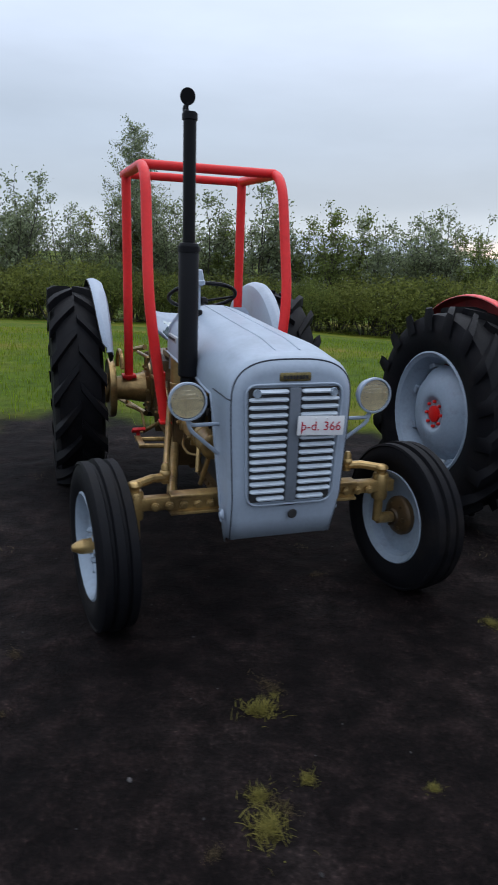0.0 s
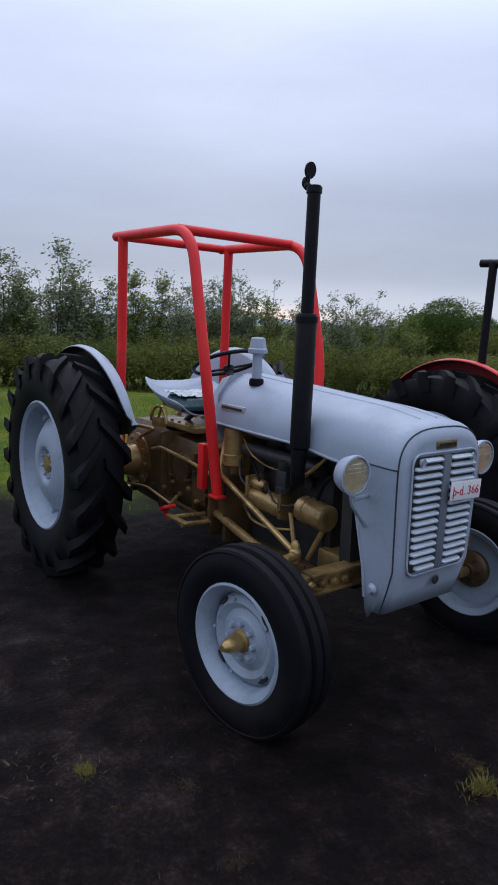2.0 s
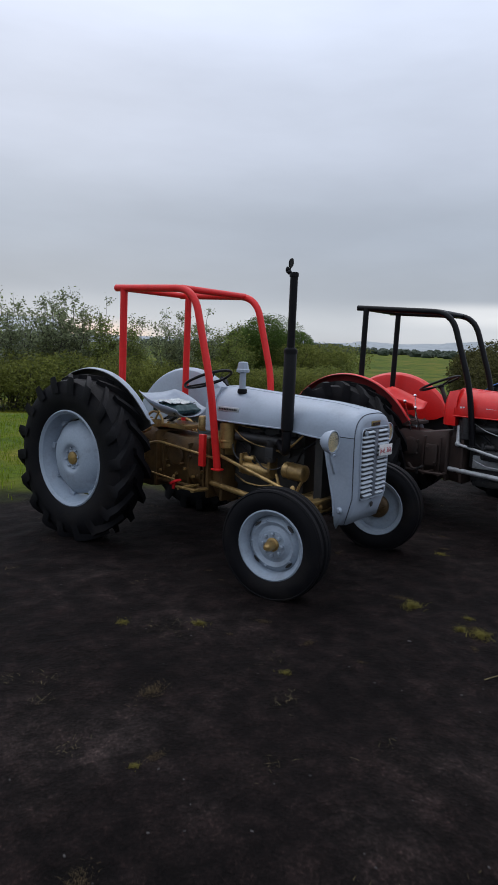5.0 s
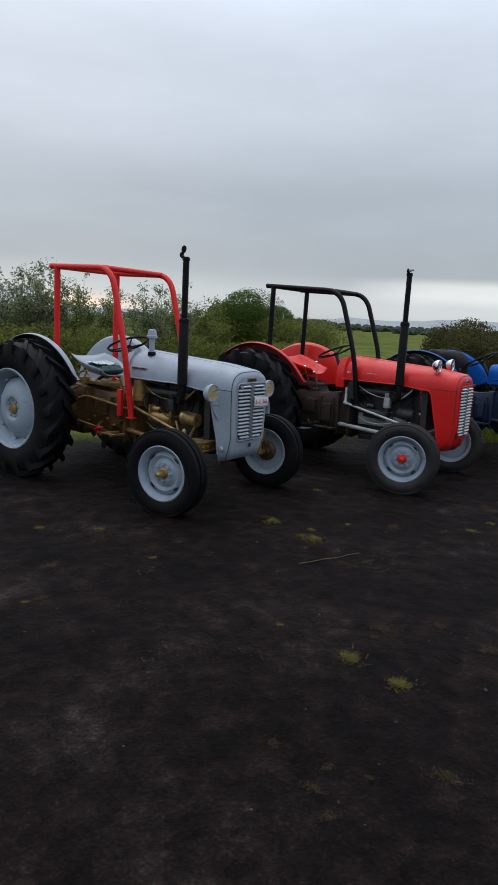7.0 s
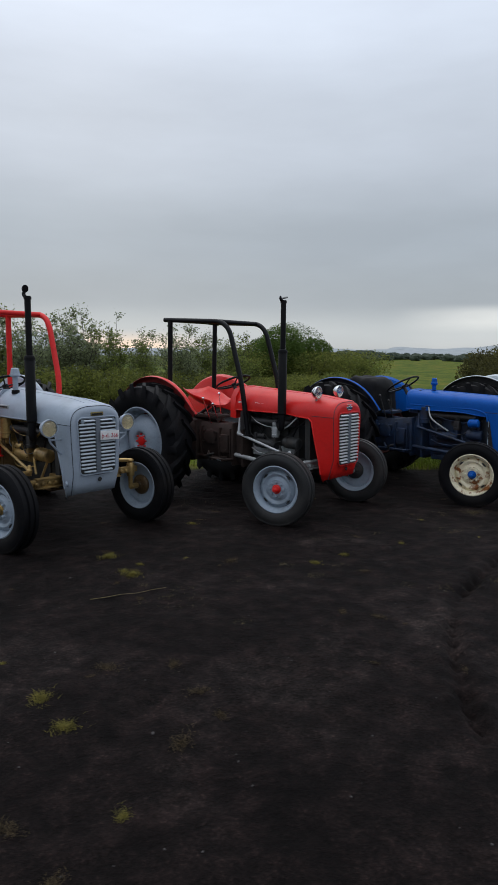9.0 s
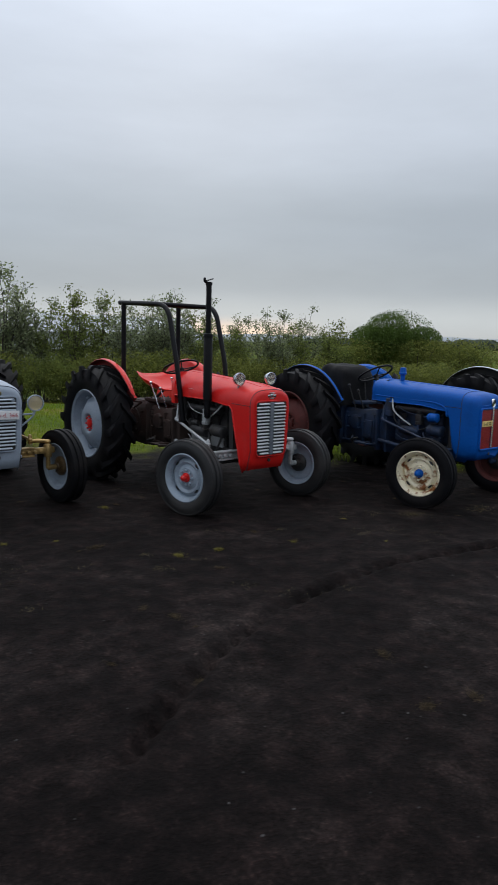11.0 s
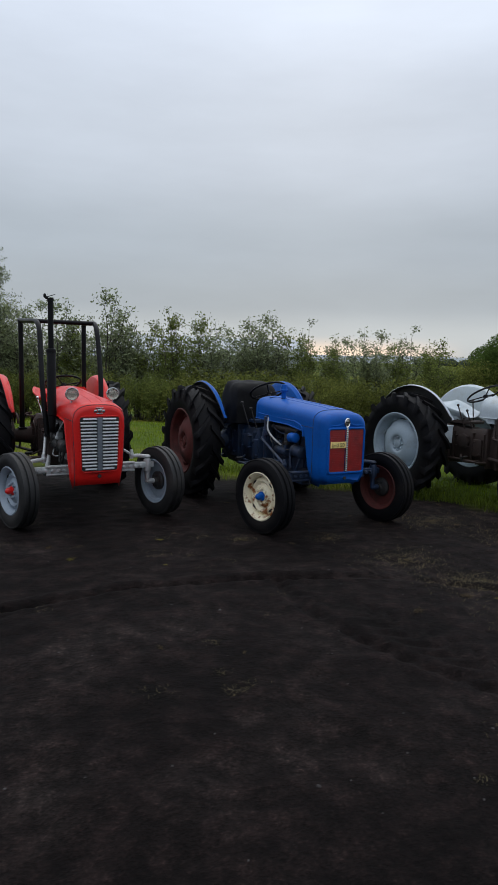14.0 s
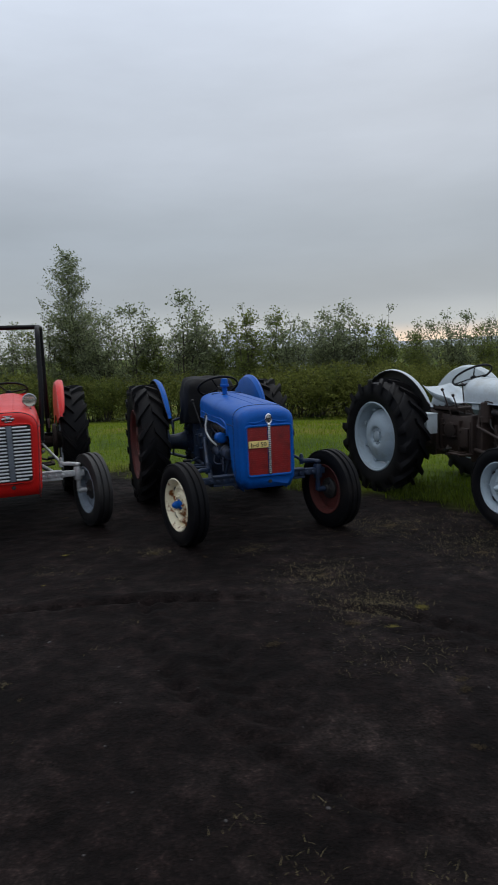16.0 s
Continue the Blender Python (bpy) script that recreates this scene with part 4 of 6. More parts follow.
exhaust(red, 1.59, -0.30, 0.92, 1.61, 2.08, (20, 90))
roll_frame(red, BLACK, 0.03, 0.84, (1.12, 0.27, 0.74), 1.94, 1.90, 0.36, 0.30, 0.026, (1.06, 1.25), "black bent-tube roll-over frame")
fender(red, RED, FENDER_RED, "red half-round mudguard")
steering_wheel(red, (0.68, 0, 1.26), -24, 0.19)
pan_seat(red, (0.10, 0, 1.00), RED)
for s in (-1, 1):
    headlight(red, (1.93, s * 0.188, 1.205), 0.062, CHROME, 0, CHROME)

# blue tractor
BLUE_AT = pose(4.058, 3.687, 0, 0, 0, -73.0)
blue = thing("tractor", BLUE_AT, "blue vintage tractor with red grille panels and rusty cream front wheel", "tractor", "row of vintage tractors")
WB_B = 1.84
wheels(blue, WB_B, 13, (RUST_RED, RUST_RED), CREAM, hub=BLUE, front_y=0.655, disc_label="faded red wheel disc", rear_hub=RUST_RED, hub_len=0.05, front_left=RUST_RED)
castings(blue, WB_B, BLUE_GRIME, BLUE_GRIME)
front_axle(blue, WB_B, 13, BLUE_GRIME, half=0.54, front_y=0.655)
rods(blue, WB_B, BLUE_GRIME)
b_st = nose_stations(WB_B, 2.14, 1.175, 1.088, 0.94, 0.45, 0.25, 3.0, x_dash=0.80, sh=0.13, rad=0.10, inset=0.05, drop=0.075)
bm = shell(b_st, 0.3, 0.54)
for v in bm.verts:
    v.co.y *= 1 - 1.6 * max(0.0, 0.55 - v.co.z)
solid(part("bonnet", bm, BLUE, blue, "bright blue square-shouldered bonnet and nose"))
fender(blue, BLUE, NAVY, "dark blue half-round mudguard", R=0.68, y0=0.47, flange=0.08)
steering_wheel(blue, (0.62, 0, 1.22), -30)

# pale grey tractor at the end of the row
PALE_AT = pose(6.60, 3.74, 0, 0, 0, -67.5)
pale = thing("tractor", PALE_AT, "pale grey vintage tractor with rusty brown castings and pan seat", "tractor", "row of vintage tractors")
wheels(pale, 1.78, 0, (PALE_WHEEL, PALE_WHEEL), PALE_WHEEL, hub=PALE_WHEEL, disc_label="pale grey domed wheel disc", rear_r=0.62)
castings(pale, 1.78, BROWN, BROWN)
front_axle(pale, 1.78, 0, BROWN)
rods(pale, 1.78, BROWN)
p_st = nose_stations(1.78, 2.08, 1.20, 1.10, 0.96, 0.42, 0.23, 2.6, x_dash=0.75)
solid(part("bonnet", shell(p_st), PALE, pale, "pale grey bonnet"))
fender(pale, PALE, IRON, "pale grey half-round mudguard", R=0.68, y0=0.46, flange=0.09)
steering_wheel(pale, (0.62, 0, 1.22), -32)
pan_seat(pale, (0.06, 0, 0.93), PALE, 0.21)


# ---- fittings of the tractors ----
def section(st, k=12):
    """Points over the bonnet from its right to its left lower edge."""
    x, hw, zt, zb, sh, n = st
    zs = max(zb + 0.01, zt - sh)
    half = [(hw, zb + (zs - zb) * i / 6) for i in range(6)]
    for i in range(k + 1):
        a = math.pi / 2 * i / k
        half.append((hw * max(0.0, math.cos(a)) ** (2 / n), zs + (zt - zs) * math.sin(a) ** (2 / n)))
    return [(x, -y, z) for y, z in half] + [(x, y, z) for y, z in half[-2::-1]]


def seams(tractor, st, tuck, tuck_z, paint, joint=33, cut=1.88, mid=0.985, pinch=0.0):
    """Panel gaps of the bonnet and the rolled lower edge."""
    bm = bmesh.new()
    tube(bm, [pressed(x, y * 1.001, z + 0.0005, st[-1][0], tuck, tuck_z, pinch) for x, y, z in section(st[joint])], 0.0032, 6)
    part("nose_seam", bm, SEAM, tractor)
    for s in (-1, 1):
        bm = bmesh.new()
        tube(bm, [(a[0], s * (a[1] + 0.0005), mid - 0.02 * (a[0] - cut)) for a in st if cut < a[0] <= st[joint][0] + 0.001], 0.0028, 6)
        part("side_seam", bm, SEAM, tractor)
        bm = bmesh.new()
        tube(bm, [pressed(a[0], s * a[1], a[3] + 0.004, st[-1][0], tuck, tuck_z, pinch) for a in st if a[0] < cut + 0.105 and (pinch or a[3] > 0.58)], 0.0065, 6)
        part("rolled_edge", bm, paint, tractor)
        bm = bmesh.new()
        crease(bm, st[:27], s * 0.05, 0.0045, -0.001)
        part("bonnet_ridge", bm, paint, tractor)


SEAM = mat("dark_panel_gap", (0.03, 0.035, 0.045), 0.8, bump=0)


def precleaner(tractor, at, paint, h=0.13, r=0.048):
    x, y, z = at
    bm = bmesh.new()
    lathe(bm, [(0.024, z - 0.06), (0.024, z + h)], 16, "Z", (x, y, 0))
    lathe(bm, [(0.028, z + h), (r, z + h + 0.008), (r, z + h + 0.025), (r * 0.88, z + h + 0.03), (r * 0.72, z + h + 0.075), (r * 0.6, z + h + 0.08), (0.001, z + h + 0.082)], 8, "Z", (x, y, 0))
    p = part("pre_cleaner", bm, paint, tractor, "mushroom-shaped air intake cap")
    bm = bmesh.new()
    lathe(bm, [(0.034, z - 0.02), (0.036, z - 0.01), (0.034, z + 0.012), (0.026, z + 0.016)], 16, "Z", (x, y, 0))
    part("rubber_collar", bm, RUBBER, p)


def bars(name, parent, material, x0, x1, y, z, h, n, gap=0.3, along="X", slant=0.0):
    """Unreadable raised lettering as plain bars."""
    w = (x1 - x0) / n
    bm = bmesh.new()
    for k in range(n):
        c = x0 + w * (k + 0.5)
        if along == "X":
            box(bm, (c, y, z + slant * (c - x0)), (w * (1 - gap), 0.004, h), 0)
        else:
            box(bm, (y, c, z), (0.004, w * (1 - gap), h), 0)
    return part(name, bm, material, parent, smooth=0)


def plate(tractor, at, w, h, back, ink, text, size, tilt=0.0):
    m = Matrix.Translation(at) @ Matrix.Rotation(radians(tilt), 4, "X") @ Matrix.Rotation(radians(90), 4, "Z")
    bm = bmesh.new()
    box(bm, (0, 0, 0), (w, 0.003, h), 0.0012, m)
    for s in (-1, 1):
        ball(bm, m @ Vector((s * w * 0.12, -0.002, h * 0.38)), 0.004)
    p = part("number_plate", bm, back, tractor)
    bm = words(text, size, 0.0006)
    bmesh.ops.transform(bm, matrix=m @ Matrix.Translation((0, -0.0026, -h * 0.04)), verts=bm.verts)
    part("number", bm, ink, p, smooth=0)


def cyl(name, tractor, paint, a, b, r, label="", cap=True):
    """A turned housing with end flanges between two points."""
    a, b = Vector(a), Vector(b)
    d = b - a
    bm = bmesh.new()
    L = d.length
    lathe(bm, [(0.001, 0), (r * 0.7, 0), (r * 0.9, 0.006), (r, 0.012), (r, L * 0.25), (r * 1.06, L * 0.26), (r * 1.06, L * 0.31), (r, L * 0.32), (r, L - 0.012), (r * 0.9, L - 0.006), (r * 0.6, L), (0.001, L)], 20, "Z")
    bmesh.ops.transform(bm, matrix=Matrix.Translation(a) @ d.to_track_quat("Z", "Y").to_matrix().to_4x4(), verts=bm.verts)
    return part(name, bm, paint, tractor, label)


def pipe(name, tractor, paint, pts, r, bend=0.05):
    bm = bmesh.new()
    tube(bm, fillet(pts, bend), r, 8)
    return part(name, bm, paint, tractor)


def engine_clutter(t, main, dark, accent):
    """Carburettor, linkages, wires, brackets and nuts that fill the engine's right side."""
    bm = bmesh.new()
    box(bm, (1.44, -0.20, 0.80), (0.07, 0.06, 0.09), 0.012)
    lathe(bm, [(0.001, 0.845), (0.028, 0.845), (0.032, 0.852), (0.032, 0.885), (0.02, 0.89)], 14, "Z", (1.44, -0.205, 0))
    lathe(bm, [(0.036, 0.735), (0.040, 0.742), (0.040, 0.765), (0.026, 0.77)], 14, "Z", (1.44, -0.205, 0))
    part("carburettor", bm, accent if t is red else dark, t)
    cyl("solenoid", t, main, (1.20, -0.20, 0.735), (1.30, -0.20, 0.735), 0.026)
    for x, z in ((1.20, 0.70), (1.45, 0.69)):
        bm = bmesh.new()
        box(bm, (x, -0.19, z), (0.022, 0.10, 0.14), 0.006)
        lathe(bm, [(0.012, -0.252), (0.012, -0.24), (0.006, -0.256)][::-1], 6, "Y", (x, 0, z - 0.03))
        part("starter_bracket", bm, main, t)
    for a, b in (((1.50, -0.21, 0.66), (1.56, -0.23, 0.52)), ((1.72, -0.22, 0.64), (1.66, -0.24, 0.50))):
        bm = bmesh.new()
        rod(bm, a, b, 0.011, 8)
        part("dynamo_strut", bm, main, t)
    for k in range(3):
        bm = bmesh.new()
        lathe(bm, [(0.030, -0.155), (0.030, -0.150), (0.022, -0.146), (0.022, -0.13)][::-1], 12, "Y", (1.20 + 0.17 * k, 0, 0.80))
        part("core_plug", bm, dark, t)
    for k, (x0, z0, x1, z1, drop) in enumerate(((1.10, 0.93, 1.46, 0.83, 0.02), (1.08, 0.84, 1.25, 0.73, 0.05), (1.48, 0.82, 1.70, 0.95, 0.04), (1.30, 0.74, 1.62, 0.76, 0.06), (1.12, 0.60, 1.50, 0.58, 0.03))):
        pipe("wire", t, dark if k % 2 else accent, [(x0, -0.19, z0), ((x0 * 2 + x1) / 3, -0.235, (z0 * 2 + z1) / 3 - drop), ((x0 + 2 * x1) / 3, -0.235, (z0 + 2 * z1) / 3 - drop), (x1, -0.20, z1)], 0.0045 + 0.0015 * (k % 3), 0.04)
    for k in range(4):
        bm = bmesh.new()
        box(bm, (1.16 + 0.14 * k, -0.115, 0.955), (0.03, 0.03, 0.05), 0.006)
        part("rocker_stud", bm, dark, t)
    bm = bmesh.new()
    box(bm, (1.36, 0, 0.385), (0.52, 0.26, 0.05), 0.012)
    for k in range(8):
        lathe(bm, [(0.008, -0.138), (0.008, -0.126)], 6, "Y", (1.13 + k * 0.066, 0, 0.40))
    part("sump", bm, main if t is not grey else GOLD_SHADED_GRIME, t)


def engine_fittings(t, main, dark, accent):
    """Starter, dynamo, filter, manifold, pipes and covers on both sides of the engine."""
    cyl("fuel_filter", t, main, (1.04, -0.20, 0.78), (1.04, -0.20, 0.985), 0.055, "upright filter bowl")
    cyl("starter_motor", t, main, (1.18, -0.185, 0.665), (1.46, -0.185, 0.655), 0.052, "cylindrical starter motor")
    cyl("dynamo", t, main, (1.56, -0.20, 0.70), (1.74, -0.20, 0.69), 0.058, "cylindrical dynamo")
    bm = bmesh.new()
    for k in range(4):
        tube(bm, fillet([(1.16 + k * 0.14, -0.10, 0.90), (1.16 + k * 0.14, -0.17, 0.90), (1.20 + k * 0.13, -0.185, 0.88)], 0.03), 0.026, 10)
    tube(bm, [(1.12, -0.185, 0.885), (1.66, -0.185, 0.885)], 0.034, 12)
    part("exhaust_manifold", bm, dark, t, "black exhaust manifold")
    bm = bmesh.new()
    box(bm, (1.36, -0.125, 0.58), (0.54, 0.02, 0.12), 0.008)
    for k in range(7):
        lathe(bm, [(0.008, -0.142), (0.008, -0.13)], 6, "Y", (1.12 + k * 0.08, 0, 0.63))
    part("side_cover", bm, dark if t is grey else accent, t)
    cyl("oil_filter", t, dark, (1.30, 0.20, 0.50), (1.30, 0.20, 0.68), 0.05)
    bm = bmesh.new()
    box(bm, (1.36, 0.185, 0.78), (0.22, 0.09, 0.12), 0.015)
    part("injection_pump", bm, dark, t)
    pipe("fuel_line", t, main, [(1.04, -0.22, 0.97), (1.08, -0.26, 1.0), (1.20, -0.20, 0.96), (1.30, -0.15, 0.95)], 0.006)
    pipe("cable", t, BLACK, [(1.10, -0.16, 0.86), (1.22, -0.20, 0.80), (1.30, -0.22, 0.72), (1.32, -0.20, 0.70)], 0.007)
    pipe("cable", t, BLACK, [(1.66, -0.20, 0.76), (1.72, -0.22, 0.86), (1.80, -0.18, 0.92)], 0.008)
    bm = bmesh.new()
    rings = []
    for z, a in ((0.42, 0.16), (0.46, 0.19), (0.96, 0.20), (0.99, 0.17)):
        rings.append([(1.80, -a, z), (1.86, -a, z), (1.86, a, z), (1.80, a, z)])
    quads(bm, rings)
    part("radiator", bm, dark, t, "black radiator core inside the nose")
    bm = bmesh.new()
    box(bm, (1.74, 0, 0.47), (0.24, 0.30, 0.12), 0.02)
    part("axle_bracket", bm, main, t)
    bm = bmesh.new()
    lathe(bm, [(0.03, 0.0), (0.15, 0.004), (0.15, 0.012), (0.03, 0.016)], 6, "X", (1.765, 0, 0.76))
    part("fan", bm, dark, t)
    for s in (-1, 1):
        bm = bmesh.new()
        rings = []
        for x, hw, z0, z1 in ((0.90, 0.10, 0.78, 0.98), (0.98, 0.22, 0.70, 1.0), (1.03, 0.23, 0.70, 1.0), (1.06, 0.16, 0.74, 0.98)):
            rings.append([(x, s * y, z) for y, z in ((0.04, z0), (hw, z0 + 0.03), (hw, z1 - 0.04), (0.04, z1))])
        quads(bm, rings)
        part("steering_box", bm, main, t)
    engine_clutter(t, main, dark, accent)


def controls(t, paint, pedal, lever):
    """Foot boards, pedals and levers by the seat."""
    for s in (-1, 1):
        bm = bmesh.new()
        box(bm, (0.81, s * 0.385, 0.468), (0.20, 0.035, 0.012), 0.003)
        rod(bm, (0.74, s * 0.17, 0.45), (0.74, s * 0.40, 0.46), 0.014, 8)
        rod(bm, (0.88, s * 0.17, 0.45), (0.88, s * 0.40, 0.46), 0.014, 8)
        part("foot_board", bm, paint, t)
        bm = bmesh.new()
        tube(bm, fillet([(0.52, s * 0.22, 0.50), (0.62, s * 0.34, 0.47), (0.70, s * 0.36, 0.50)], 0.04), 0.012, 8)
        part("pedal_arm", bm, paint, t)
        bm = bmesh.new()
        box(bm, (0.69, s * 0.375, 0.50), (0.06, 0.075, 0.018), 0.005, Matrix.Translation((0.69, s * 0.375, 0.5)) @ Matrix.Rotation(radians(-30), 4, "Y") @ Matrix.Translation((-0.69, -s * 0.375, -0.5)))
        box(bm, (0.67, s * 0.375, 0.47), (0.02, 0.02, 0.06), 0.004)
        part("pedal", bm, pedal, t)
        bm = bmesh.new()
        tube(bm, fillet([(0.10, s * 0.24, 0.78), (0.30, s * 0.25, 0.86), (-0.10, s * 0.26, 0.84)], 0.05), 0.012, 8)
        tube(bm, [(0.04 + 0.15 * math.cos(a), s * 0.40, 0.72 + 0.15 * math.sin(a)) for a in [radians(20 + 10 * i) for i in range(16)]], 0.014, 8)
        part("brake_linkage", bm, paint, t)
        bm = bmesh.new()
        rod(bm, (-0.05, s * 0.22, 0.42), (-0.72, s * 0.34, 0.40), 0.018, 8)
        rod(bm, (-0.18, s * 0.20, 0.86), (-0.45, s * 0.28, 0.80), 0.018, 8)
        rod(bm, (-0.43, s * 0.28, 0.80), (-0.42, s * 0.30, 0.41), 0.013, 8)
        part("lift_arm", bm, paint, t)
    for x, y, x2, y2, z2 in () if t is grey else ((0.50, -0.16, 0.44, -0.23, 1.08), (0.56, -0.10, 0.52, -0.16, 1.02), (0.46, 0.05, 0.42, 0.05, 1.12)):
        bm = bmesh.new()
        rod(bm, (x, y, 0.80), (x2, y2, z2), 0.007, 8)
        ball(bm, (x2, y2, z2), 0.017)
        part("lever", bm, lever, t)
    bm = bmesh.new()
    box(bm, (0.34, 0, 0.875), (0.42, 0.26, 0.035), 0.01)
    for k in range(5):
        for s in (-1, 1):
            lathe(bm, [(0.010, 0.89), (0.010, 0.902), (0.006, 0.905)], 6, "Z", (0.17 + k * 0.085, s * 0.11, 0))
    part("top_cover", bm, paint, t)
    bm = bmesh.new()
    rings = []
    low = 0.0 if t in (grey, red) else 0.055
    for x, hw, z1 in ((0.80, 0.16, 1.14 - low), (0.84, 0.22 - low * 0.4, 1.20 - low), (0.94, 0.245 - low * 0.8, 1.225 - low)):
        rings.append([(x, y, z) for y, z in ((-hw, 0.90), (-hw, z1 - 0.10), (-hw * 0.7, z1), (hw * 0.7, z1), (hw, z1 - 0.10), (hw, 0.90))])
    quads(bm, rings)
    part("dashboard", bm, {grey: GREY, red: RED, blue: BLUE_GRIME, pale: PALE}[t], t, "instrument panel behind the bonnet")


# grey tractor
seams(grey, g_st, 0.3, 0.58, GREY, pinch=0.2)
engine_fittings(grey, GOLD, IRON, GOLD)
controls(grey, GOLD, RED_PLASTIC, GOLD)
precleaner(grey, (1.12, -0.145, 1.21), GREY)
plate(grey, (2.165, 0.10, 0.885), 0.19, 0.075, WHITE, LETTER_RED, "þ-d. 366", 0.050, -2)
bm = bmesh.new()
box(bm, (2.126, 0.0, 1.066), (0.018, 0.125, 0.034), 0.007)
badge = part("badge", bm, BRASS, grey, "small brass nose badge")
bars("lettering", badge, IRON, -0.05, 0.05, 2.136, 1.066, 0.013, 8, along="Y")
bm = bmesh.new()
box(bm, (1.08, -0.249, 1.078), (0.20, 0.016, 0.034), 0.006)
badge = part("side_badge", bm, SILVER, grey, "silver bonnet-side badge")
bars("lettering", badge, IRON, 0.995, 1.165, -0.2575, 1.078, 0.013, 11)
bm = bmesh.new()
lathe(bm, [(0.001, 0.004), (0.016, 0.004), (0.020, 0.0)], 18, "X", (2.125, 0.02, 0.52))
part("crank_hole", bm, IRON, grey)
for s in (-1, 1):
    bm = bmesh.new()
    lathe(bm, [(0.001, 0.002), (0.009, 0.003), (0.010, 0.0), (0.012, 0.0), (0.015, 0.003), (0.016, -0.006)], 14, "X", (2.150, s * 0.152, 1.010))
    part("grille_screw", bm, GREY_RIM, grey)
    bm = bmesh.new()
    lathe(bm, [(0.001, s * 0.252), (0.012, s * 0.252), (0.014, s * 0.246), (0.024, s * 0.238)], 14, "Y", (2.03, 0, 0.50))
    part("shell_bolt", bm, GREY, grey)
bm = bmesh.new()
box(bm, (0.86, -0.27, 0.75), (0.05, 0.035, 0.24), 0.005)
part("frame_brace", bm, FRAME_RED, grey)

bm = bmesh.new()
tube(bm, [(0.30 + 0.09 * math.cos(a), -0.225, 0.90 + 0.09 * math.sin(a)) for a in [radians(8 * i) for i in range(24)]], 0.010, 8)
box(bm, (0.30, -0.22, 0.90), (0.10, 0.05, 0.06), 0.01)
rod(bm, (0.30, -0.235, 0.90), (0.37, -0.245, 1.00), 0.008, 8)
part("lift_quadrant", bm, GOLD, grey, "gold lever quadrant beside the seat")
for k in range(6):
    bm = bmesh.new()
    lathe(bm, [(0.013, -0.222), (0.013, -0.204), (0.007, -0.226)][::-1], 6, "Y", (0.36 + 0.09 * k, 0, 0.52 + 0.05 * (k % 2)))
    part("bolt", bm, GOLD, grey)
pipe("hydraulic_pipe", grey, GOLD, [(0.20, -0.21, 0.72), (0.36, -0.24, 0.76), (0.62, -0.20, 0.72), (0.95, -0.24, 0.70)], 0.010)
pipe("brake_rod", grey, GOLD, [(0.64, -0.33, 0.50), (0.30, -0.30, 0.52), (0.04, -0.36, 0.50)], 0.008)
cyl("breather", grey, GOLD, (0.66, -0.05, 0.86), (0.66, -0.05, 0.98), 0.035)

for t_, xn in ((grey, 2.13), (red, 2.17)):
    bm = bmesh.new()
    zs_ = 0.562 if t_ is grey else 0.505
    xs_ = xn - 0.3 * (0.58 - zs_)
    tube(bm, fillet([(xs_ - 0.055, -0.216, zs_ + 0.02), (xs_ + 0.0005, -0.19, zs_ + 0.015), (xs_ + 0.0005, 0, zs_ - 0.004), (xs_ + 0.0005, 0.19, zs_ + 0.015), (xs_ - 0.055, 0.216, zs_ + 0.02)], 0.03), 0.0028, 6)
    part("lower_seam", bm, SEAM, t_)

# wrapped cushion on the grey seat
bm = bmesh.new()
bmesh.ops.create_grid(bm, x_segments=24, y_segments=24, size=0.5)
top = []
for v in bm.verts:
    x, y = v.co.x, v.co.y
    r_ = max(abs(x), abs(y)) * 2
    v.co = Vector((0.33 + x * 0.26, y * 0.30, 1.043 - 0.045 * smooth(0.7, 1.0, r_) + 0.012 * noise.noise((x * 9, y * 9, 0)) + 0.006 * noise.noise((x * 25, y * 25, 3)) + 0.012 * (0.5 - x)))
cushion = tagged(part("seat_cushion", bm, TARP, None, smooth=70), "seat cushion wrapped in green tarp and clear plastic film", "cushion")
cushion.matrix_basis = GREY_AT
s_ = cushion.modifiers.new("thickness", "SOLIDIFY")
s_.thickness = 0.035
bm = bmesh.new()
bmesh.ops.create_grid(bm, x_segments=30, y_segments=30, size=0.5)
for v in bm.verts:
    x, y = v.co.x, v.co.y
    v.co = Vector((0.31 + x * 0.22 + 0.015 * noise.noise((y * 6, 1, 0)), y * 0.28, 1.056 + 0.012 * (0.5 - x) + 0.012 * noise.noise((x * 9, y * 9, 0)) + 0.007 * abs(noise.noise((x * 17, y * 17, 3)))))
part("plastic_film", bm, PLASTIC, cushion, "crumpled clear plastic film", smooth=20)

# red tractor
seams(red, r_st, 0.3, 0.58, RED, cut=1.89, pinch=0.2)
engine_fittings(red, IRON, IRON, SILVER)
controls(red, BROWN, IRON, CHROME)
bm = bmesh.new()
for y, z, w, h in ((0, 1.070, 0.036, 0.034), (-0.036, 1.066, 0.028, 0.026), (0.036, 1.066, 0.028, 0.026), (0, 1.045, 0.060, 0.010), (0, 1.093, 0.075, 0.009)):
    box(bm, (2.168, y, z), (0.014, w, h), 0.003)
part("badge", bm, CHROME, red, "small chrome nose emblem")
bars("lettering", red, WHITE, 1.20, 1.34, -0.245, 1.07, 0.016, 6, slant=-0.06)
bars("lettering", red, WHITE, 1.38, 1.54, -0.246, 1.058, 0.016, 8, slant=-0.06)
bars("lettering", red, CHROME, 1.66, 1.74, -0.249, 1.035, 0.012, 2)
bars("model_mark", red, WHITE, 0.97, 1.02, -0.242, 1.06, 0.035, 2)
bm = bmesh.new()
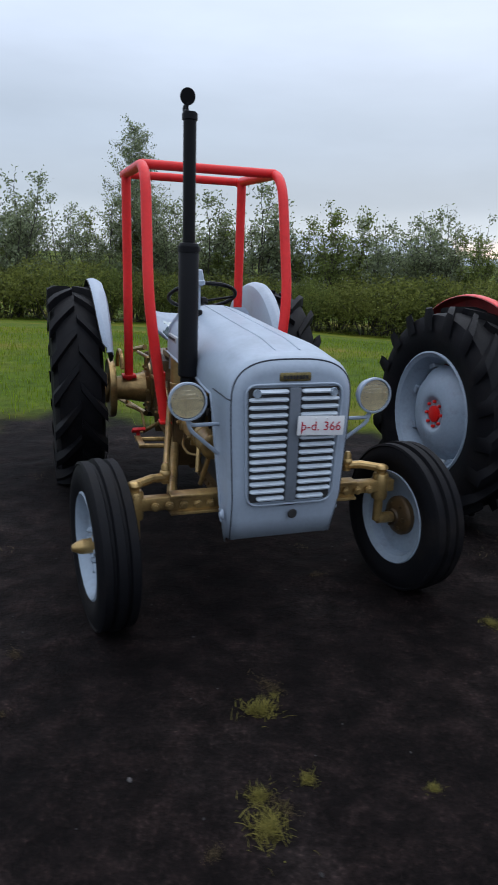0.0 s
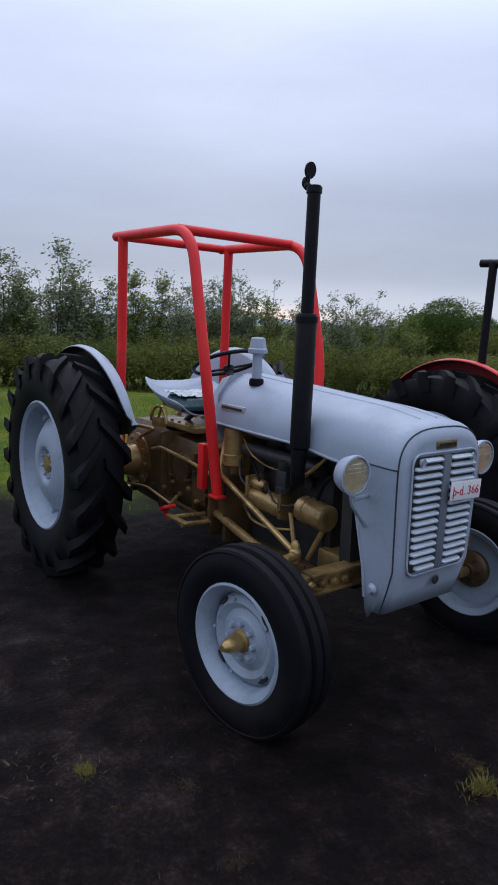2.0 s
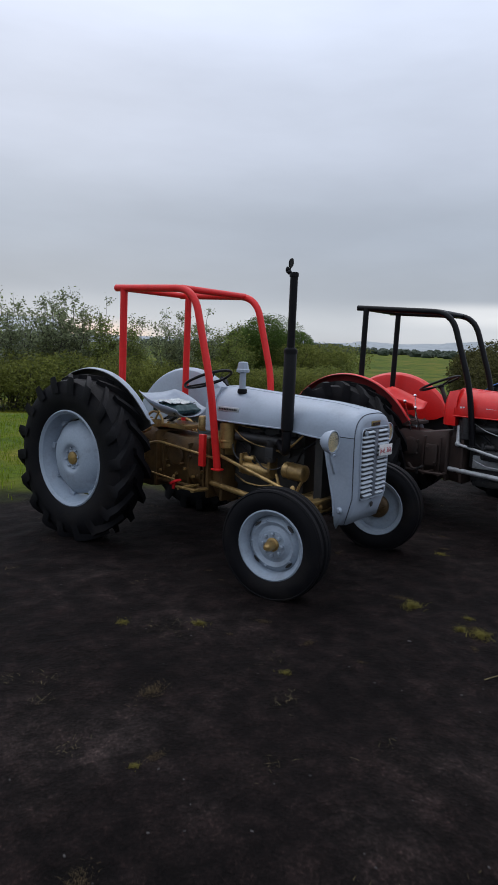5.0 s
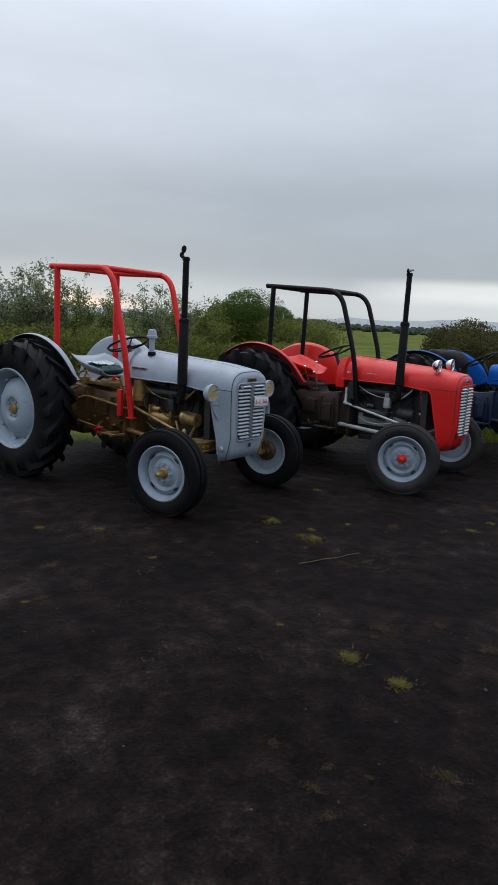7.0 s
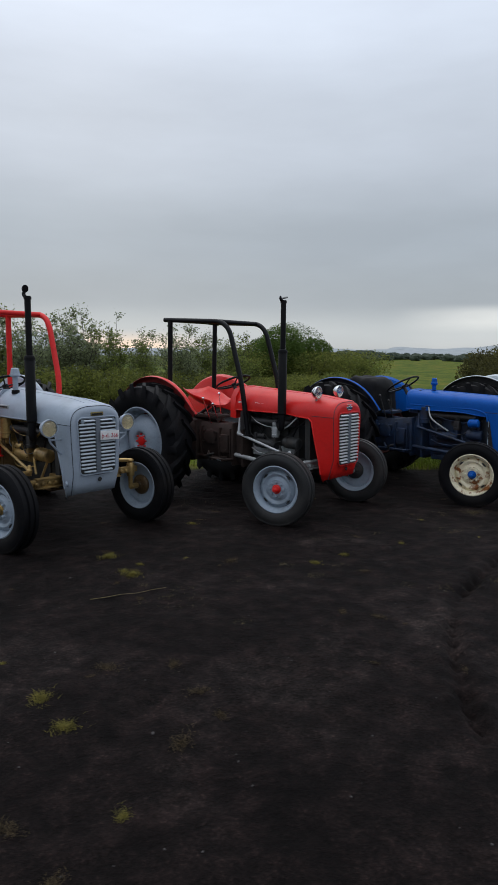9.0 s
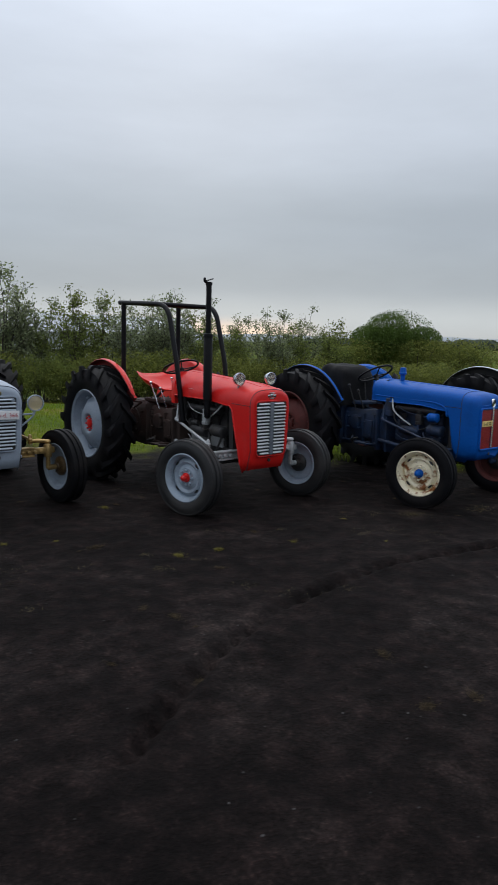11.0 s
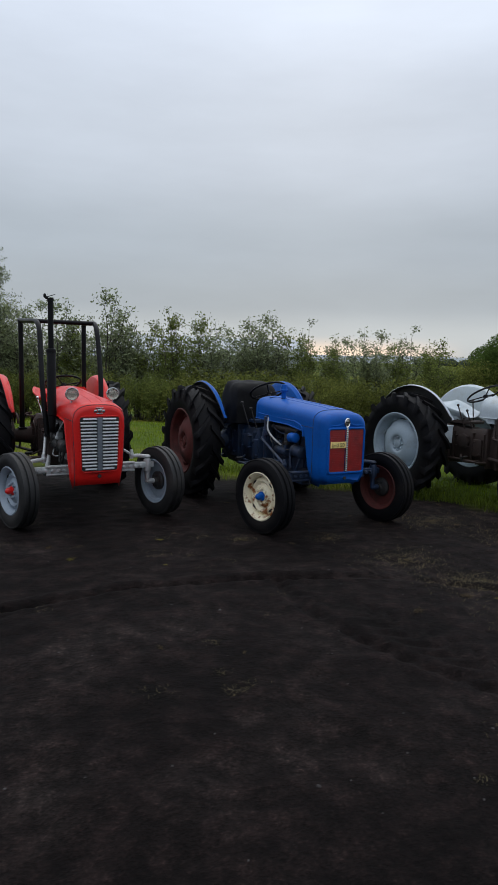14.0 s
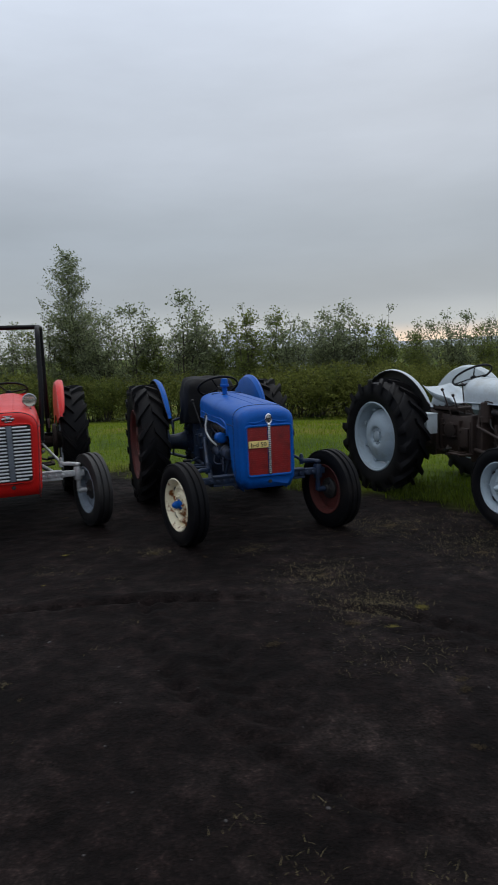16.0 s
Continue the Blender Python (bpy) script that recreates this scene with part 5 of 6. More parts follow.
lathe(bm, [(0.001, 0.004), (0.016, 0.004), (0.018, 0.0)], 18, "X", (2.155, 0.0, 0.475))
part("crank_hole", bm, IRON, red)
for s in (-1, 1):
    bm = bmesh.new()
    rod(bm, (1.92, s * 0.188, 1.06), (1.92, s * 0.188, 1.16), 0.010, 8)
    part("lamp_stalk", bm, CHROME, red)

# blue tractor
seams(blue, b_st, 0.3, 0.54, BLUE, joint=27, cut=1.72, mid=0.96)
engine_fittings(blue, BLUE_GRIME, IRON, BLUE_GRIME)
controls(blue, BLUE_GRIME, IRON, IRON)
precleaner(blue, (1.06, -0.05, 1.15), BLUE, 0.08, 0.042)
bm = bmesh.new()
tube(bm, fillet([(2.145, 0, 0.565), (2.145, -0.185, 0.565), (2.145, -0.190, 0.965), (2.145, 0.190, 0.965), (2.145, 0.185, 0.565), (2.145, 0.001, 0.565)], 0.03), 0.011, 8)
g = part("grille", bm, BLUE, blue, "two red mesh panels with a beaded chrome strip between")
for s in (-1, 1):
    bm = bmesh.new()
    box(bm, (2.142, s * 0.097, 0.765), (0.006, 0.166, 0.385), 0.002)
    for k in range(24):
        box(bm, (2.1455, s * 0.097, 0.58 + k * 0.016), (0.003, 0.162, 0.007), 0)
    part("grille_panel", bm, GRILLE_RED, g, "red mesh panel")
bm = bmesh.new()
box(bm, (2.150, 0, 0.775), (0.010, 0.020, 0.40), 0.002)
for k in range(24):
    box(bm, (2.156, 0, 0.585 + k * 0.0165), (0.008, 0.022, 0.010), 0.002)
part("chrome_strip", bm, CHROME, g)
bm = bmesh.new()
lathe(bm, [(0.001, 0.012), (0.7, 0.010), (0.85, 0.016), (1.0, 0.010), (1.0, -0.01)], 24, "X")
for v in bm.verts:
    v.co = Vector((v.co.x + 2.140, v.co.y * 0.030, v.co.z * 0.044 + 1.015))
badge = part("badge", bm, CHROME, blue, "oval chrome nose badge")
bars("lettering", badge, IRON, -0.018, 0.018, 2.154, 1.02, 0.010, 3, along="Y")
for s in (-1, 1):
    bm = bmesh.new()
    tube(bm, fillet([(2.130, s * 0.025, 1.010), (2.136, s * 0.10, 0.985), (2.13, s * 0.17, 0.995), (2.09, s * 0.205, 0.985)], 0.05), 0.012, 8)
    part("brow_moulding", bm, BLUE, blue)
    bm = bmesh.new()
    tube(bm, fillet([(0.86, s * 0.236, 1.00), (1.66, s * 0.246, 0.985), (1.78, s * 0.247, 0.95), (1.80, s * 0.247, 0.86)], 0.06), 0.009, 8)
    part("side_moulding", bm, BLUE, blue)
plate(blue, (2.156, -0.092, 0.82), 0.165, 0.056, YELLOW, BLACK, "þ-d 50", 0.05)
cyl("horn", blue, BLUE, (1.60, -0.27, 0.83), (1.72, -0.27, 0.835), 0.045, "blue cylindrical horn beside the engine")
pipe("hose", blue, SILVER, [(1.10, -0.24, 0.98), (1.14, -0.28, 0.86), (1.26, -0.27, 0.78), (1.34, -0.22, 0.72)], 0.009, 0.08)
bm = bmesh.new()
lathe(bm, [(0.001, 0.004), (0.014, 0.004), (0.016, 0.0)], 16, "X", (2.138, 0.0, 0.515))
part("crank_hole", bm, IRON, blue)
bm = bmesh.new()
bmesh.ops.create_cube(bm, size=1)
bmesh.ops.subdivide_edges(bm, edges=bm.edges[:], cuts=9, use_grid_fill=True)
for v in bm.verts:
    x, y, z = v.co
    k = 1 - 0.16 * (z + 0.5) ** 2
    rr = (abs(2 * x) ** 5 + abs(2 * y) ** 5 + abs(2 * max(z, 0)) ** 6) ** 0.2
    q = 1.0 / max(1.0, rr ** 0.7)
    v.co = Vector((0.16 + x * 0.50 * k * q, y * 0.58 * k * q, 1.065 + z * 0.45 * (q if z > 0 else 1) + 0.03 * z * (1 - 2 * x)))
    v.co += Vector((noise.noise((x * 4, y * 4, z * 3)), noise.noise((x * 4 + 9, y * 4, z * 3)), noise.noise((x * 4, y * 4 + 9, z * 3)))) * 0.022
cover = tagged(part("seat_cover", bm, VINYL, None, smooth=60), "black plastic cover pulled over the blue tractor's seat", "seat cover")
cover.matrix_basis = BLUE_AT

# pale tractor
seams(pale, p_st, 0.3, 0.58, PALE, cut=1.7, mid=0.96)
engine_fittings(pale, BROWN, IRON, BROWN)
controls(pale, BROWN, IRON, BROWN)
bm = bmesh.new()
box(bm, (0.36, -0.36, 0.73), (0.16, 0.14, 0.20), 0.012)
box(bm, (0.36, -0.36, 0.835), (0.17, 0.15, 0.014), 0.004)
part("tool_box", bm, PALE, pale, "pale grey steel tool box")
cyl("lift_cylinder", pale, PALE, (0.12, -0.05, 0.92), (0.34, -0.05, 0.92), 0.06)
louvre_grille(pale, 2.086, PALE, IRON, PALE, 0.56, 0.99)


# ---- trees, hedge and distance ----
def leaf_material(name, base, rand=0.45):
    """A leaf surface that lets part of the light through."""
    m = mat(name, base, 0.6, amount=0.4, scale=1.5, fine=20, bump=0, vary=0.2, rand=rand, spec=0.15)
    n, l = m.node_tree.nodes, m.node_tree.links
    p = n["Principled BSDF"]
    t = n.new("ShaderNodeBsdfTranslucent")
    l.new(p.inputs["Base Color"].links[0].from_socket, t.inputs["Color"])
    x = n.new("ShaderNodeMixShader")
    x.inputs[0].default_value = 0.55
    l.new(p.outputs[0], x.inputs[1])
    l.new(t.outputs[0], x.inputs[2])
    l.new(x.outputs[0], n["Material Output"].inputs["Surface"])
    return m


LEAF = leaf_material("willow_leaf", (0.165, 0.20, 0.055))
LEAF_GREY = leaf_material("silvery_willow_leaf", (0.23, 0.265, 0.15))
LEAF_DARK = leaf_material("dense_shrub_leaf", (0.165, 0.182, 0.045))
LEAF_BUSH = leaf_material("round_bush_leaf", (0.085, 0.135, 0.03), 0.3)
BARK = mat("grey_bark", (0.055, 0.048, 0.04), 0.85, bump=0.3, scale=4)
rng = random.Random(7)


def leaf_mesh(points, size, r):
    """Small bent leaf clumps at points, as one mesh."""
    n = len(points)
    P = np.array(points)
    g = np.random.RandomState(r)
    a = g.normal(size=(n, 3))
    a /= np.linalg.norm(a, axis=1)[:, None]
    b = np.cross(a, g.normal(size=(n, 3)))
    b /= np.linalg.norm(b, axis=1)[:, None]
    s = (size * g.uniform(0.55, 1.35, n))[:, None]
    v = np.stack([P - a * s, P + b * s * 0.5, P + a * s, P - b * s * 0.5], 1).reshape(-1, 3)
    me = bpy.data.meshes.new("crown")
    me.from_pydata(v.tolist(), [], [(4 * i, 4 * i + 1, 4 * i + 2, 4 * i + 3) for i in range(n)])
    return me


def tree(h, spread_, seed, leaf, dens=1.0, stems=4, lean=0.25, size=0.080, low=0.05, shoots=0, leaves=20):
    """A many-stemmed willow: thin upright stems, side shoots, clumps of leaves along them."""
    r = random.Random(seed)
    top = thing("tree", Matrix(), "", "tree")
    bm = bmesh.new()
    pts = []
    for k in range(stems):
        a = r.uniform(0, 2 * math.pi)
        hh = h * r.uniform(0.6, 1.0) if k else h
        tip = Vector((math.cos(a), math.sin(a), 0)) * spread_ * r.uniform(0.15, 0.6) * (0.35 if k == 0 else 1)
        path = [Vector((r.uniform(-.15, .15), r.uniform(-.15, .15), -0.3))]
        for i in range(1, 8):
            t = i / 7
            path.append(Vector((tip.x * t ** 1.3 + r.uniform(-.1, .1), tip.y * t ** 1.3 + r.uniform(-.1, .1), hh * t)))
        tube(bm, path, 0.05 * h / 7, 5, 0.005)
        for j in range(shoots or int(15 * dens) + 6):
            t = r.uniform(max(0.12, low), 0.97)
            i = min(6, int(t * 7))
            p = path[i].lerp(path[i + 1], t * 7 - i)
            b = r.uniform(0, 2 * math.pi)
            ln = spread_ * r.uniform(0.25, 0.75) * (1.12 - t) + 0.18
            q = p + Vector((math.cos(b) * ln, math.sin(b) * ln, ln * r.uniform(0.35, 1.1)))
            tube(bm, [p, p.lerp(q, 0.5) + Vector((0, 0, -0.05)), q], 0.016, 3, 0.006)
            for c in range(int(leaves * dens * (0.6 + ln))):
                u = r.uniform(0.15, 1.05)
                w = p.lerp(q, u)
                pts.append((w.x + r.gauss(0, .13), w.y + r.gauss(0, .13), w.z + r.gauss(0, .13)))
        for c in range(int(28 * dens)):
            u = r.uniform(4.6, 7.08)
            i = min(6, int(u))
            w = path[i].lerp(path[i + 1], u - i)
            pts.append((w.x + r.gauss(0, .12), w.y + r.gauss(0, .12), w.z + r.gauss(0, .1)))
    part("trunk", bm, BARK, top, "several thin grey stems")
    me = leaf_mesh(pts, size, seed)
    me.materials.append(leaf)
    crown = new("crown", me)
    crown.parent = top
    return top


def bush(h, w, seed, leaf, n, size=0.10, base=0.0):
    """A dense rounded shrub: an uneven shell of leaf clumps on short limbs."""
    r = random.Random(seed)
    top = thing("shrub", Matrix(), "", "shrub")
    lobes = [(Vector((r.uniform(-.6, .6) * w, r.uniform(-.5, .5) * w, h * r.uniform(0.25, 0.72))), r.uniform(0.22, 0.42)) for _ in range(11)]
    lobes.append((Vector((0, 0, h * 0.55)), 0.55))
    bm = bmesh.new()
    pts = []
    for c, s in lobes:
        tube(bm, [Vector((c.x * .15, c.y * .15, -0.3)), c * 0.55, c], 0.05 * h / 4, 5, 0.012)
        rad = Vector((w * s * 1.15, w * s * 1.15, h * s * 0.85))
        for _ in range(n // len(lobes)):
            v = Vector((r.gauss(0, 1), r.gauss(0, 1), r.gauss(0, 1))).normalized() * r.uniform(0.55, 1.08) ** 0.6
            p = c + Vector((v.x * rad.x, v.y * rad.y, v.z * rad.z))
            if p.z > base - 0.2:
                pts.append(tuple(p))
    part("trunk", bm, BARK, top)
    me = leaf_mesh(pts, size, seed)
    me.materials.append(leaf)
    crown = new("crown", me)
    crown.parent = top
    return top


def place(ob, x, y, s=1.0, sx=1.0, turn=0.0):
    return Matrix.Translation((x, y, height(x, y) - 0.05)) @ Matrix.Rotation(radians(turn), 4, "Z") @ Matrix.Diagonal((s * sx, s * sx, s, 1))


kinds = [tree(7.2, 2.2, 1, LEAF, 1.0, 6), tree(6.4, 2.2, 2, LEAF_GREY, 1.0, 7), tree(7.0, 1.9, 3, LEAF_GREY, 0.8, 5), tree(6.0, 2.4, 4, LEAF, 1.1, 7), tree(6.8, 1.8, 5, LEAF_GREY, 0.8, 5)]
labels = ("leafy willow tree with thin upright stems in the hedge", "silvery-leaved willow tree in the hedge")
for k, ob in enumerate(kinds):
    tagged(ob, labels[k in (1, 4)], "tree", "hedge trees behind the meadow")
used = set()
x = -34.0
while x < 28:
    k = rng.randrange(5)
    y = 46 + rng.uniform(-2.5, 2.5)
    taper_ = 1.15 - 0.12 * smooth(-12, 22, x)
    s = taper_ * rng.uniform(0.84, 1.10)
    if k in used:
        copy_thing(kinds[k], place(None, x, y, s, rng.uniform(1.0, 1.25), rng.uniform(0, 360)))
    else:
        kinds[k].matrix_basis = place(None, x, y, s, 1.0, rng.uniform(0, 360))
        used.add(k)
    x += rng.uniform(0.7, 1.3)
tall = tree(13.0, 5.4, 11, LEAF_GREY, 1.0, 1, low=0.1, shoots=300, leaves=24)
tagged(tall, "tall slender poplar standing above the hedge", "tree")
tall.matrix_basis = place(None, -8.0, 46.5)

shrubs = [bush(3.4, 2.6, 21, LEAF_DARK, 5200, 0.07), bush(3.0, 3.0, 22, LEAF_DARK, 5200, 0.07), bush(3.8, 2.4, 23, LEAF, 4800, 0.07)]
for ob in shrubs:
    tagged(ob, "dense dark green shrub at the foot of the hedge", "shrub", "shrubs along the hedge")
used = set()
x = -36.0
while x < 36:
    k = rng.randrange(3)
    m = place(None, x, 42.5 + rng.uniform(-1.2, 1.2), rng.uniform(0.85, 1.2), rng.uniform(0.9, 1.2), rng.uniform(0, 360))
    if k in used:
        copy_thing(shrubs[k], m)
    else:
        shrubs[k].matrix_basis = m
        used.add(k)
    x += rng.uniform(1.1, 1.9)
big = bush(9.8, 9.2, 31, LEAF_BUSH, 70000, 0.125)
tagged(big, "large rounded green bush beyond the end of the hedge", "shrub")
big.matrix_basis = place(None, 55.2, 80.5)
big.name = "round_bush"
for k in range(9):
    copy_thing(shrubs[k % 3], place(None, 46 + 2.3 * k, 77.5 - 0.5 * k + rng.uniform(-1.5, 1.5), rng.uniform(1.2, 1.7), 1.2, rng.uniform(0, 360)))
SCRUB = leaf_material("dark_scrub_leaf", (0.085, 0.082, 0.030), 0.5)
scrub = [bush(4.0, 2.6, 51, SCRUB, 6500, 0.085), bush(4.6, 2.2, 52, SCRUB, 6500, 0.085)]
for k in range(46):
    a, d = radians(rng.uniform(19, 39.5)), rng.uniform(56, 84)
    m = place(None, d * math.cos(a) - 2, d * math.sin(a) - 2.5, rng.uniform(1.0, 1.32), rng.uniform(0.9, 1.2), rng.uniform(0, 360))
    if k < 2:
        tagged(scrub[k], "dark olive scrub bush beyond the meadow", "shrub", "scrub beyond the meadow").matrix_basis = m
    else:
        copy_thing(scrub[k % 2], m)


# pale shed behind the hedge
shed = thing("shed", pose(14.0, 92.0, -3.6), "long pale metal shed behind the hedge", "building")
SHEET = mat("pale_sheet_metal", (0.42, 0.45, 0.47), 0.5, dirt=(0.32, 0.33, 0.34), amount=0.4, scale=0.4, fine=4, bump=0)
bm = bmesh.new()
box(bm, (0, 6, 2.9), (26, 12, 5.8), 0.02)
for k in range(27):
    box(bm, (-13 + k, -0.04, 2.9), (0.12, 0.08, 5.6), 0)
part("wall", bm, SHEET, shed)
bm = bmesh.new()
quads(bm, [[(x, -0.6, 5.7), (x, 6, 8.4), (x, 12.6, 5.7), (x, 12.6, 5.85), (x, 6, 8.55), (x, -0.6, 5.85)] for x in (-13.4, 13.4)])
part("roof", bm, SHEET, shed)
for k in range(4):
    bm = bmesh.new()
    box(bm, (-9 + 6 * k, -0.06, 3.4), (1.8, 0.1, 1.1), 0.02)
    part("window", bm, BLACK, shed)


# far woods and hills
def far_hill(r, h, a0, a1, seed, name, material, label):
    bm = bmesh.new()
    rings = []
    for i in range(160):
        a = radians(a0 + (a1 - a0) * i / 159)
        e = h * (0.62 + 0.22 * noise.noise((i * 0.04, seed, 0)) + 0.07 * noise.noise((i * 0.21, seed, 3)))
        e *= smooth(0, 0.08, i / 159) * smooth(1, 0.92, i / 159)
        c, s = math.cos(a), math.sin(a)
        rings.append([((r + d) * c, (r + d) * s, -8 + (e + 4) * k) for d, k in ((0, 0), (r * 0.04, 0.55), (r * 0.10, 1.0), (r * 0.2, 0.9), (r * 0.3, 0))])
    quads(bm, rings)
    return tagged(part(name, bm, material), label, "hills", kind="structure")


# distance haze is put into the hills' pale blue-grey colour
HILL = mat("haze_tinted_hill", (0.30, 0.33, 0.35), 0.95, dirt=(0.24, 0.27, 0.28), amount=0.5, scale=0.01, fine=0.05, bump=0)
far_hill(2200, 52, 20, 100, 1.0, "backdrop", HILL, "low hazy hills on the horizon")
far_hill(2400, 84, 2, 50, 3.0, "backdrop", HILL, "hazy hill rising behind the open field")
FARWOOD = mat("far_wood", (0.03, 0.045, 0.025), 0.9, dirt=(0.02, 0.03, 0.018), amount=0.6, scale=0.3, fine=1.5, bump=0)
bm = bmesh.new()
for i in range(520):
    block = i % 5 == 0
    a = radians(48.6 + 2.8 * rng.random() if block else 22 + 44 * rng.random())
    r = rng.uniform(330, 345) if block else rng.uniform(300, 460)
    hgt = rng.uniform(3.6, 4.4) if block else rng.uniform(1.4, 3.6)
    x, y = r * math.cos(a), r * math.sin(a)
    ball(bm, (x, y, height(x, y) + hgt * 0.4), hgt * 0.6, (1.5, 1.5, rng.uniform(0.8, 1.1)), 8)
for v in bm.verts:
    v.co += Vector((noise.noise(v.co * 0.9), noise.noise(v.co * 0.9 + Vector((5, 0, 0))), noise.noise(v.co * 0.9 + Vector((0, 7, 0))))) * 0.9
tagged(part("far_woods", bm, FARWOOD, smooth=0), "dark scattered woods across the far meadow", "woods", kind="stuff")


# ---- grass, weeds and litter on the ground ----
BLADE = leaf_material("meadow_grass", (0.15, 0.215, 0.012), 0.4)
LONG = leaf_material("rank_grass", (0.085, 0.115, 0.014), 0.5)
TUFT = leaf_material("yellow_green_tuft", (0.20, 0.175, 0.045), 0.45)
STRAW = mat("dry_straw", (0.105, 0.084, 0.042), 0.8, dirt=(0.15, 0.12, 0.08), amount=0.4, scale=9, bump=0, rand=0.5, spec=0.2)
PEBBLE = mat("small_grey_stone", (0.055, 0.05, 0.05), 0.85, dirt=(0.04, 0.036, 0.036), amount=0.5, scale=12, bump=0.2, rand=0.4, spec=0.2)


def blades(name, roots, hgt, wid, lean, material, seed):
    """Many bent grass blades as one mesh."""
    g = np.random.RandomState(seed)
    R = np.array(roots)
    n = len(R)
    a = g.uniform(0, 2 * np.pi, n)
    h = hgt * g.uniform(0.5, 1.2, n)
    d = np.stack([np.cos(a), np.sin(a), np.zeros(n)], 1)
    e = np.stack([-np.sin(a), np.cos(a), np.zeros(n)], 1)
    ln = (lean * g.uniform(0.2, 1.2, n) * h)[:, None]
    w = (wid * g.uniform(0.6, 1.3, n))[:, None]
    up = np.zeros((n, 3))
    up[:, 2] = h
    v = np.stack([R - e * w, R + e * w, R + d * ln * 0.35 + up * 0.6 + e * w * 0.7, R + d * ln * 0.35 + up * 0.6 - e * w * 0.7, R + d * ln + up], 1).reshape(-1, 3)
    me = bpy.data.meshes.new(name)
    me.from_pydata(v.tolist(), [], [f for i in range(n) for f in ((5 * i, 5 * i + 1, 5 * i + 2, 5 * i + 3), (5 * i + 3, 5 * i + 2, 5 * i + 4))])
    me.materials.append(material)
    return me


g_ = random.Random(5)
roots = []
while len(roots) < 42000:
    x, y = g_.uniform(-7, 11), 1.5 + 16 * g_.random() ** 1.6
    d = y - grass_edge(x) + 0.6 * noise.noise((x * 0.9, y * 0.9, 1)) + 0.5 * noise.noise((x * 3, y * 3, 5))
    if d > -0.35 and g_.random() < 0.15 + 0.85 * smooth(-0.35, 0.7, d):
        roots.append((x, y, height(x, y) - 0.005))
tagged(new("meadow_grass", blades("meadow_grass", roots, 0.085, 0.004, 0.7, BLADE, 1)), "short yellowish green meadow grass", "grass", kind="stuff")

# longer grass left round the parked wheels
roots = []
while len(roots) < 5200:
    x, y = g_.uniform(2.2, 9.0), g_.uniform(1.6, 5.4)
    d = y - grass_edge(x) + 0.9 * noise.noise((x * 1.1, y * 1.1, 41))
    if -0.15 < d < 1.6 and g_.random() < smooth(1.6, 0.1, d):
        roots.append((x, y, height(x, y) - 0.005))
tagged(new("long_grass", blades("long_grass", roots, 0.12, 0.0035, 1.0, LONG, 23)), "longer green grass round the parked wheels", "grass", kind="stuff")

# low tufts and flattened weeds that grow singly in the soil
spots = [(0.06, 1.85, 1.0), (0.08, 1.38, 1.1), (0.06, 1.49, 0.7), (0.20, 1.55, 0.5), (0.57, 1.54, 0.5), (1.06, 2.47, 0.9), (0.11, 1.93, 0.6), (-0.95, 0.45, 0.9), (-0.86, 0.02, 1.25), (-0.83, -0.26, 1.1), (-0.79, -0.88, 1.0), (-1.99, 1.32, 0.9),
         (1.39, 0.99, 1.0), (1.72, 1.05, 0.8), (2.34, 1.07, 0.9), (3.03, 1.52, 1.2), (-1.18, 2.28, 0.9), (-1.55, 2.48, 0.7), (-1.10, 1.59, 0.8), (3.06, 0.87, 0.7), (5.28, -0.02, 1.0), (5.5, 0.21, 0.8)]
tufts = []
for k in range(4):
    r_ = random.Random(40 + k)
    pts = []
    for _ in range(340):
        a, q = r_.uniform(0, 6.283), abs(r_.gauss(0, 0.04))
        pts.append((q * math.cos(a) * 1.2, q * math.sin(a), -0.004))
    ob = new("grass_tuft", blades("grass_tuft", pts, 0.034, 0.0022, 1.6, TUFT, 60 + k))
    tufts.append(tagged(ob, "small yellow-green grass tuft growing in dark soil", "grass tuft", "grass tufts in the yard"))
for i, (x, y, s) in enumerate(spots):
    m = Matrix.Translation((x, y, height(x, y))) @ Matrix.Rotation(i * 1.7, 4, "Z") @ Matrix.Diagonal((s * 0.78, s * 0.78, s * 0.6, 1))
    if i < 4:
        tufts[i].matrix_basis = m
    else:
        copy_thing(tufts[i % 4], m)

# withered flat weeds
WEED = leaf_material("withered_weed", (0.090, 0.066, 0.036), 0.6)
flat = [(-1.71, 1.77), (-2.34, 0.92), (0.84, 1.32), (-0.51, 0.16), (-0.81, 1.78), (0.12, 1.45), (0.10, 1.98), (-0.03, 0.95), (0.96, 0.13), (-0.20, 0.04), (-0.21, -0.28), (-1.15, -0.76), (-0.45, -0.61), (1.18, 2.54),
        (1.60, 0.67), (2.01, -0.76), (1.93, -1.24), (2.19, -1.24), (1.11, -0.02), (3.75, 1.49), (4.98, 0.84), (5.07, 0.03), (4.60, -0.22), (4.52, 1.48), (5.72, 2.01), (6.22, 1.18)]
weeds = []
for k in range(3):
    r_ = random.Random(80 + k)
    pts = [(r_.gauss(0, 0.045), r_.gauss(0, 0.026), 0.0) for _ in range(280)]
    ob = new("withered_weed", blades("withered_weed", pts, 0.009, 0.0016, 3.2, WEED, 90 + k))
    weeds.append(tagged(ob, "withered pale weed lying flat on dark soil", "weed", "withered weeds in the yard"))
n_ = 0
